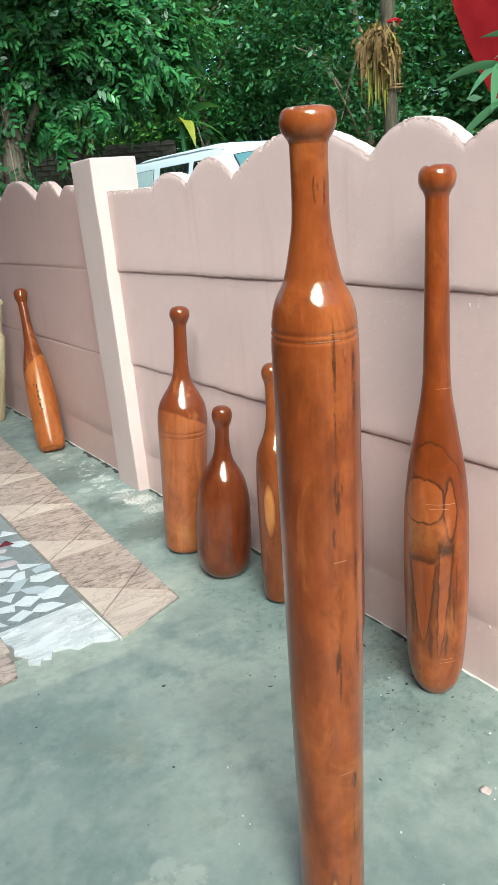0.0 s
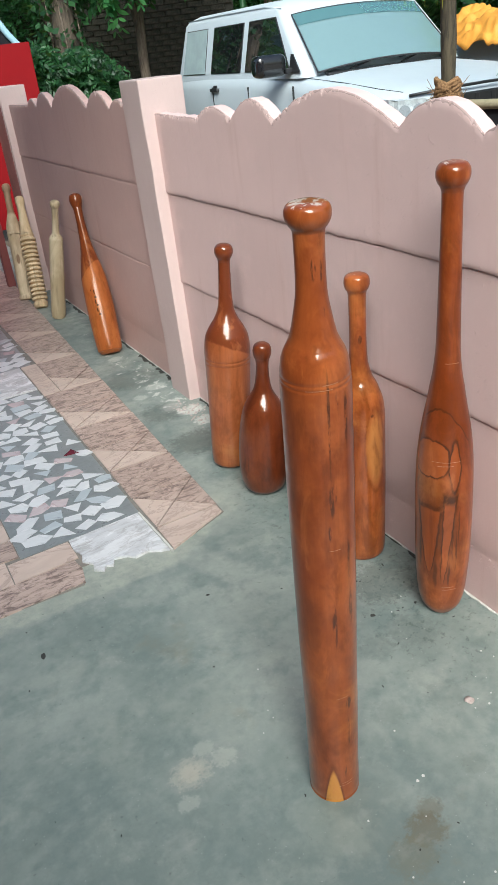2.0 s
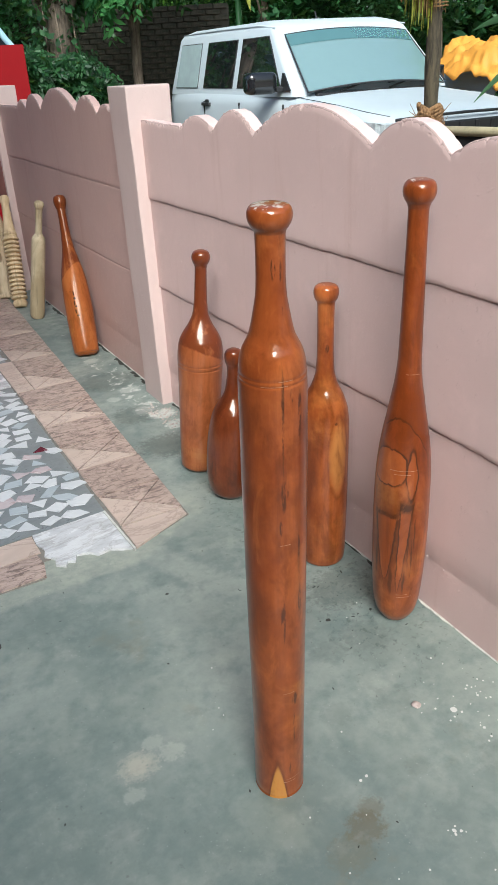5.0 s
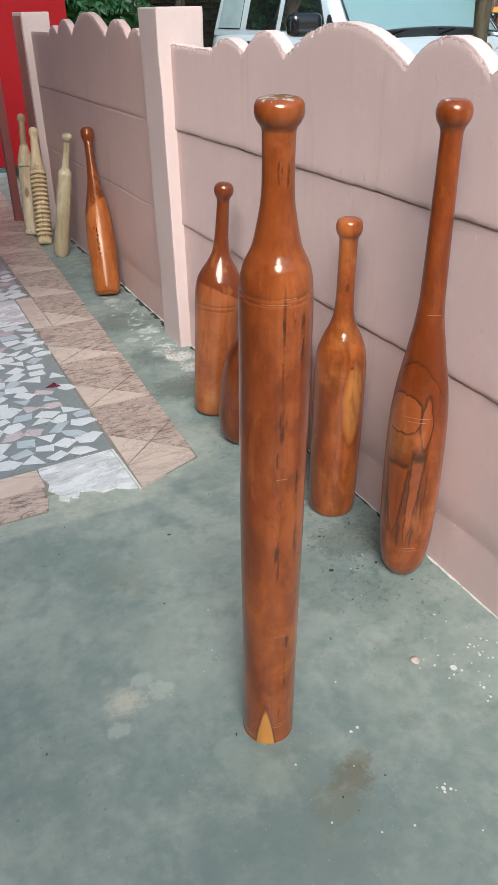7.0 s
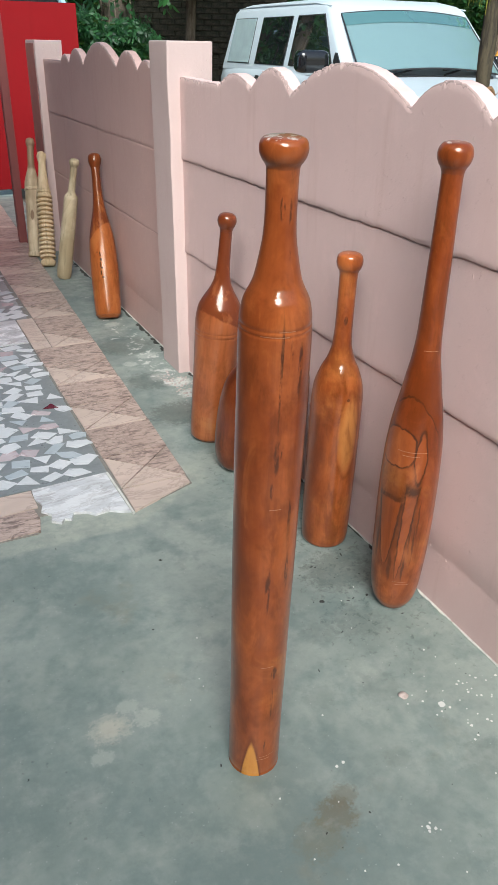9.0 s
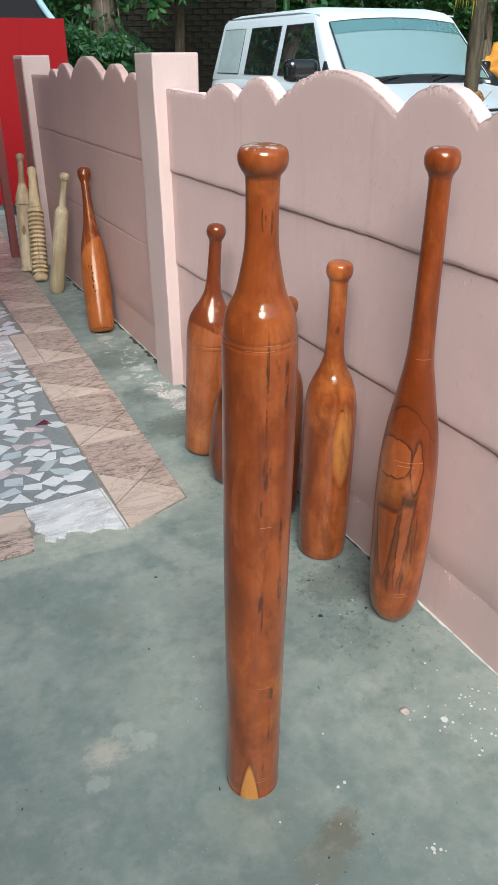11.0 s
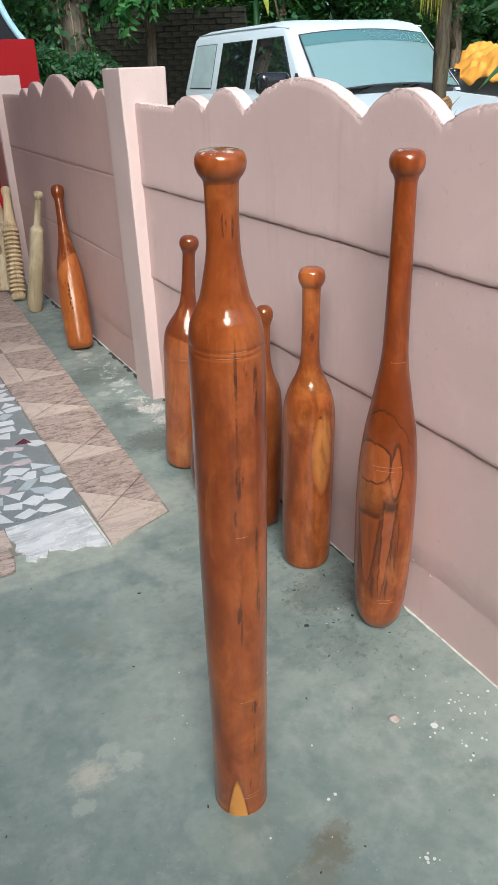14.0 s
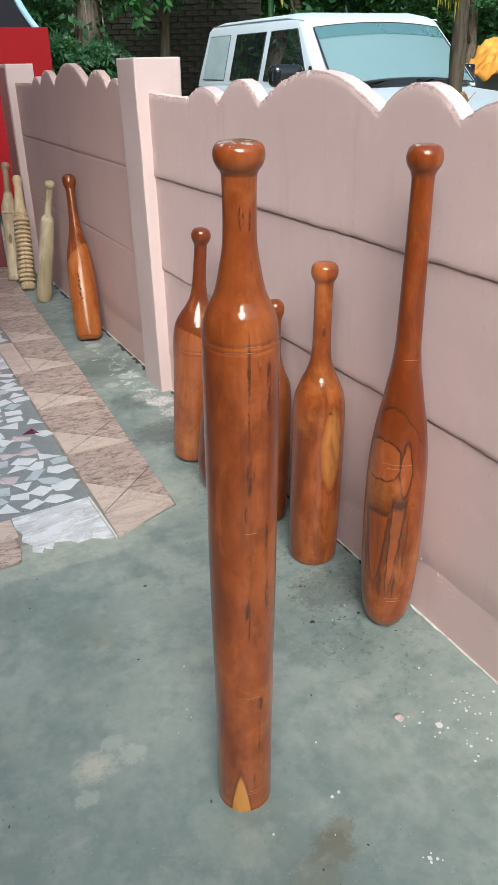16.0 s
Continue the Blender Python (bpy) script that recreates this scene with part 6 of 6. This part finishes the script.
def dry_bunch():
    """Dried fronds hung on the pole."""
    root = thing("dried_frond_bunch", Matrix.Translation((2.51, 2.84, 1.655)), "bunch of dried brown fronds hung on the pole", "dried fronds")
    geos, green = [], []
    for i in range(190):
        a, r = rng.uniform(0, 6.28), rng.uniform(0.01, 0.082)
        x, y = r * math.cos(a) - 0.012 + 0.02 * rng.normal(), r * math.sin(a) + 0.01
        ln = rng.uniform(0.08, 0.30) * (1.2 - r * 4)
        w = rng.uniform(0.004, 0.011)
        b = rng.uniform(0, 3.14)
        dx, dy = w * math.cos(b), w * math.sin(b)
        v = [(x * 0.35, y * 0.35, rng.uniform(-0.02, 0.03)), (x + dx, y + dy, -ln * 0.45), (x * 1.1, y * 1.1, -ln), (x - dx, y - dy, -ln * 0.5)]
        (green if ln > 0.285 or i % 37 == 0 else geos).append((v, [(0, 1, 2, 3)]))
    tagged(part("fronds", joined(*geos), DRY, root), kind="stuff")
    husks = rng.normal(size=(420, 3)) * (0.036, 0.036, 0.055) + np.array([-0.012, 0.0, -0.085])
    tagged(leaf_mesh("husk_tuft", husks, 0.032, DRY, root, droop=1.2, slim=0.4), kind="stuff")
    part("green_fronds", joined(*green), YELLOW, root, "yellow-green frond tips")
    part("ribbon", tube([(0.02, -0.02, 0.02), (0.05, -0.04, 0.025), (0.065, -0.05, 0.02), (0.05, -0.05, 0.0)], [0.006, 0.009, 0.007, 0.003], 6), RED, root, "red cloth tie")


dry_bunch()


def lance_leaf(base, way, length, width, droop, roll=0.0):
    """A long pointed blade that arches over and folds along its rib."""
    way = Vector(way).normalized()
    side = way.cross(Vector((0, 0, 1))).normalized()
    side = side * math.cos(roll) + way.cross(side) * math.sin(roll)
    verts, faces = [], []
    k = 9
    for i in range(k + 1):
        t = i / k
        mid = Vector(base) + way * length * t + Vector((0, 0, -droop * length * t * t))
        w = width * math.sin(math.pi * min(1, 0.06 + 0.94 * t) ** 0.8) * 0.5 + 0.0005
        verts += [mid - side * w + Vector((0, 0, w * 0.25)), mid, mid + side * w + Vector((0, 0, w * 0.25))]
    for i in range(k):
        for j in (0, 1):
            faces.append((i * 3 + j, i * 3 + j + 1, i * 3 + j + 4, i * 3 + j + 3))
    return verts, faces


def spray(stem_foot, crown, tips, root):
    """One stem with a fan of long leaves from its crown towards the given tips."""
    foot, crown = Vector(stem_foot), Vector(crown)
    part("stem", tube([foot, foot.lerp(crown, 0.6) + Vector((0.03, -0.02, 0)), crown], [0.008, 0.006, 0.003], 7), LEAF_DARK, root, smooth=True)
    for k, tip in enumerate(tips):
        d = Vector(tip) - crown
        droop = 0.25 + 0.1 * (k % 3)
        way = d + Vector((0, 0, droop * d.length))
        part("leaf", lance_leaf(crown, way, way.length, 0.030 + 0.005 * (k % 3), droop * d.length / way.length, (0.9, -0.7, 1.2, -1.0)[k % 4]), LEAF_NEAR, root, smooth=True)


def shrub():
    root = thing("shrub", Matrix.Translation((2.19, 1.80, -0.05)), "shrub with long drooping blue-green leaves behind the wall", "shrub")
    spray((0, 0, 0), (-0.02, 0.00, 1.45), [(-0.14, 0.13, 1.47), (-0.11, 0.10, 1.41), (-0.07, 0.05, 1.34), (-0.01, 0.02, 1.33), (0.06, -0.10, 1.42), (0.08, 0.06, 1.44)], root)
    spray((0.02, 0.02, 0), (-0.07, 0.08, 1.30), [(-0.20, 0.20, 1.16), (-0.12, 0.14, 1.25), (-0.03, 0.03, 1.18), (0.0, 0.04, 1.2), (0.06, 0.0, 1.3)], root)
    spray((0.0, 0.03, 0), (-0.09, 0.10, 1.395), [(-0.21, 0.22, 1.36), (-0.15, 0.17, 1.31), (-0.11, 0.11, 1.26), (-0.06, 0.06, 1.27), (-0.01, 0.05, 1.33), (0.02, 0.16, 1.37)], root)
    spray((0.03, -0.02, 0), (0.03, -0.06, 1.50), [(-0.05, 0.05, 1.36), (0.0, 0.0, 1.34), (0.05, -0.1, 1.37), (-0.03, -0.05, 1.42), (0.1, -0.02, 1.43)], root)


shrub()


def banana_plant():
    root = thing("banana_plant", Matrix.Translation((7.2, 13.0, -0.05)), "banana plant with one yellowing drooping leaf behind the cars", "plant")
    part("stem", tube([(0, 0, 0), (0.02, 0, 1.2), (0, 0, 2.55)], [0.09, 0.07, 0.04], 10), LEAF_DARK, root, smooth=True)
    for k, (way, long, wide, droop, tone) in enumerate((((0.9, -0.3, 0.9), 1.1, 0.30, 0.5, LEAF_MID), ((-0.9, -0.2, 0.8), 1.0, 0.28, 0.5, LEAF_MID), ((0.3, -0.5, 1.0), 1.2, 0.3, 0.3, LEAF_LIGHT),
                                                      ((-0.12, -0.5, 0.25), 0.85, 0.24, 1.0, YELLOW), ((0.8, -0.6, 0.2), 0.9, 0.26, 0.7, LEAF_MID))):
        part("leaf", lance_leaf((0, 0, 2.5), way, long, wide, droop, 0.5 * (k % 3) - 0.4), tone, root, "yellowing leaf" if tone is YELLOW else "", True)


banana_plant()


def red_cloth():
    """A red sheet slung between two canes."""
    root = thing("red_cloth", Matrix.Translation((3.80, 3.52, 0)), "red cloth sheet slung between two canes", "cloth")
    nx, nz = 24, 16
    verts = []
    d = Vector((0.80, -0.60, 0))
    for i in range(nx + 1):
        u = i / nx
        bottom = 2.25 - 1.15 * math.sin(math.pi * min(1, 0.02 + u)) ** 0.75
        for j in range(nz + 1):
            s = j / nz
            z = 2.35 + (bottom - 2.35) * s
            p = d * (1.5 * u - 0.12) + Vector((0.05 * math.sin(s * 3), 0.05 * noise.noise((u * 4, s * 3, 0)), z))
            verts.append(p)
    faces = [(i * (nz + 1) + j, (i + 1) * (nz + 1) + j, (i + 1) * (nz + 1) + j + 1, i * (nz + 1) + j + 1) for i in range(nx) for j in range(nz)]
    part("sheet", (verts, faces), plain("red_cloth", (0.11, 0.004, 0.006), 0.9, vary=0.5, scale=6, Specular_IOR_Level=0.05), root, smooth=True)
    for u in (0.75, 1.39):
        p = d * u + Vector((0.03, 0.06, 0))
        part("cane", tube([(p.x, p.y, -0.05), (p.x, p.y, 2.4)], [0.014, 0.012], 8), PALE_BAMBOO, root)


red_cloth()


def van():
    """A parked van of which a curved pale blue screen frame shows over the gate."""
    root = thing("van", Matrix.Translation((1.18, 9.1, -0.05)), "parked van with a dark screen in a pale blue curved frame", "van")
    blue = plain("pale_blue_van_paint", (0.36, 0.55, 0.66), 0.35, 0, 0.1, 8)
    part("body", box(-0.95, 0.06, 0.35, 1.30, 2.6, 1.46, 0.10, 4), blue, root)
    part("roof", box(-0.85, 0.30, 2.28, 1.0, 2.5, 2.36, 0.035, 3), blue, root)
    frame_pts = [(0.90 + 0.36 * t ** 2.2, 0.06, 2.35 - 0.87 * t ** 0.9) for t in np.linspace(0, 1, 13)]
    part("screen_frame", tube(frame_pts, [0.035] * 13, 8), blue, root, "pale blue curved frame", True)
    verts = [(-0.85, 0.09, 1.46), (-0.80, 0.09, 2.35)] + [(p[0], 0.09, p[2]) for p in frame_pts]
    part("screen", (verts, [tuple(range(len(verts)))]), SIDE_GLASS, root, "dark glass")
    for y in (0.5, 2.1):
        for x in (-0.8, 1.1):
            w = part("wheel", turned([(-0.09, 0.20), (-0.10, 0.28), (-0.085, 0.33), (0.085, 0.33), (0.10, 0.28), (0.09, 0.20)], 28), RUBBER, root)
            w.matrix_basis = pose(x, y, 0.33, 0, 90)


van()
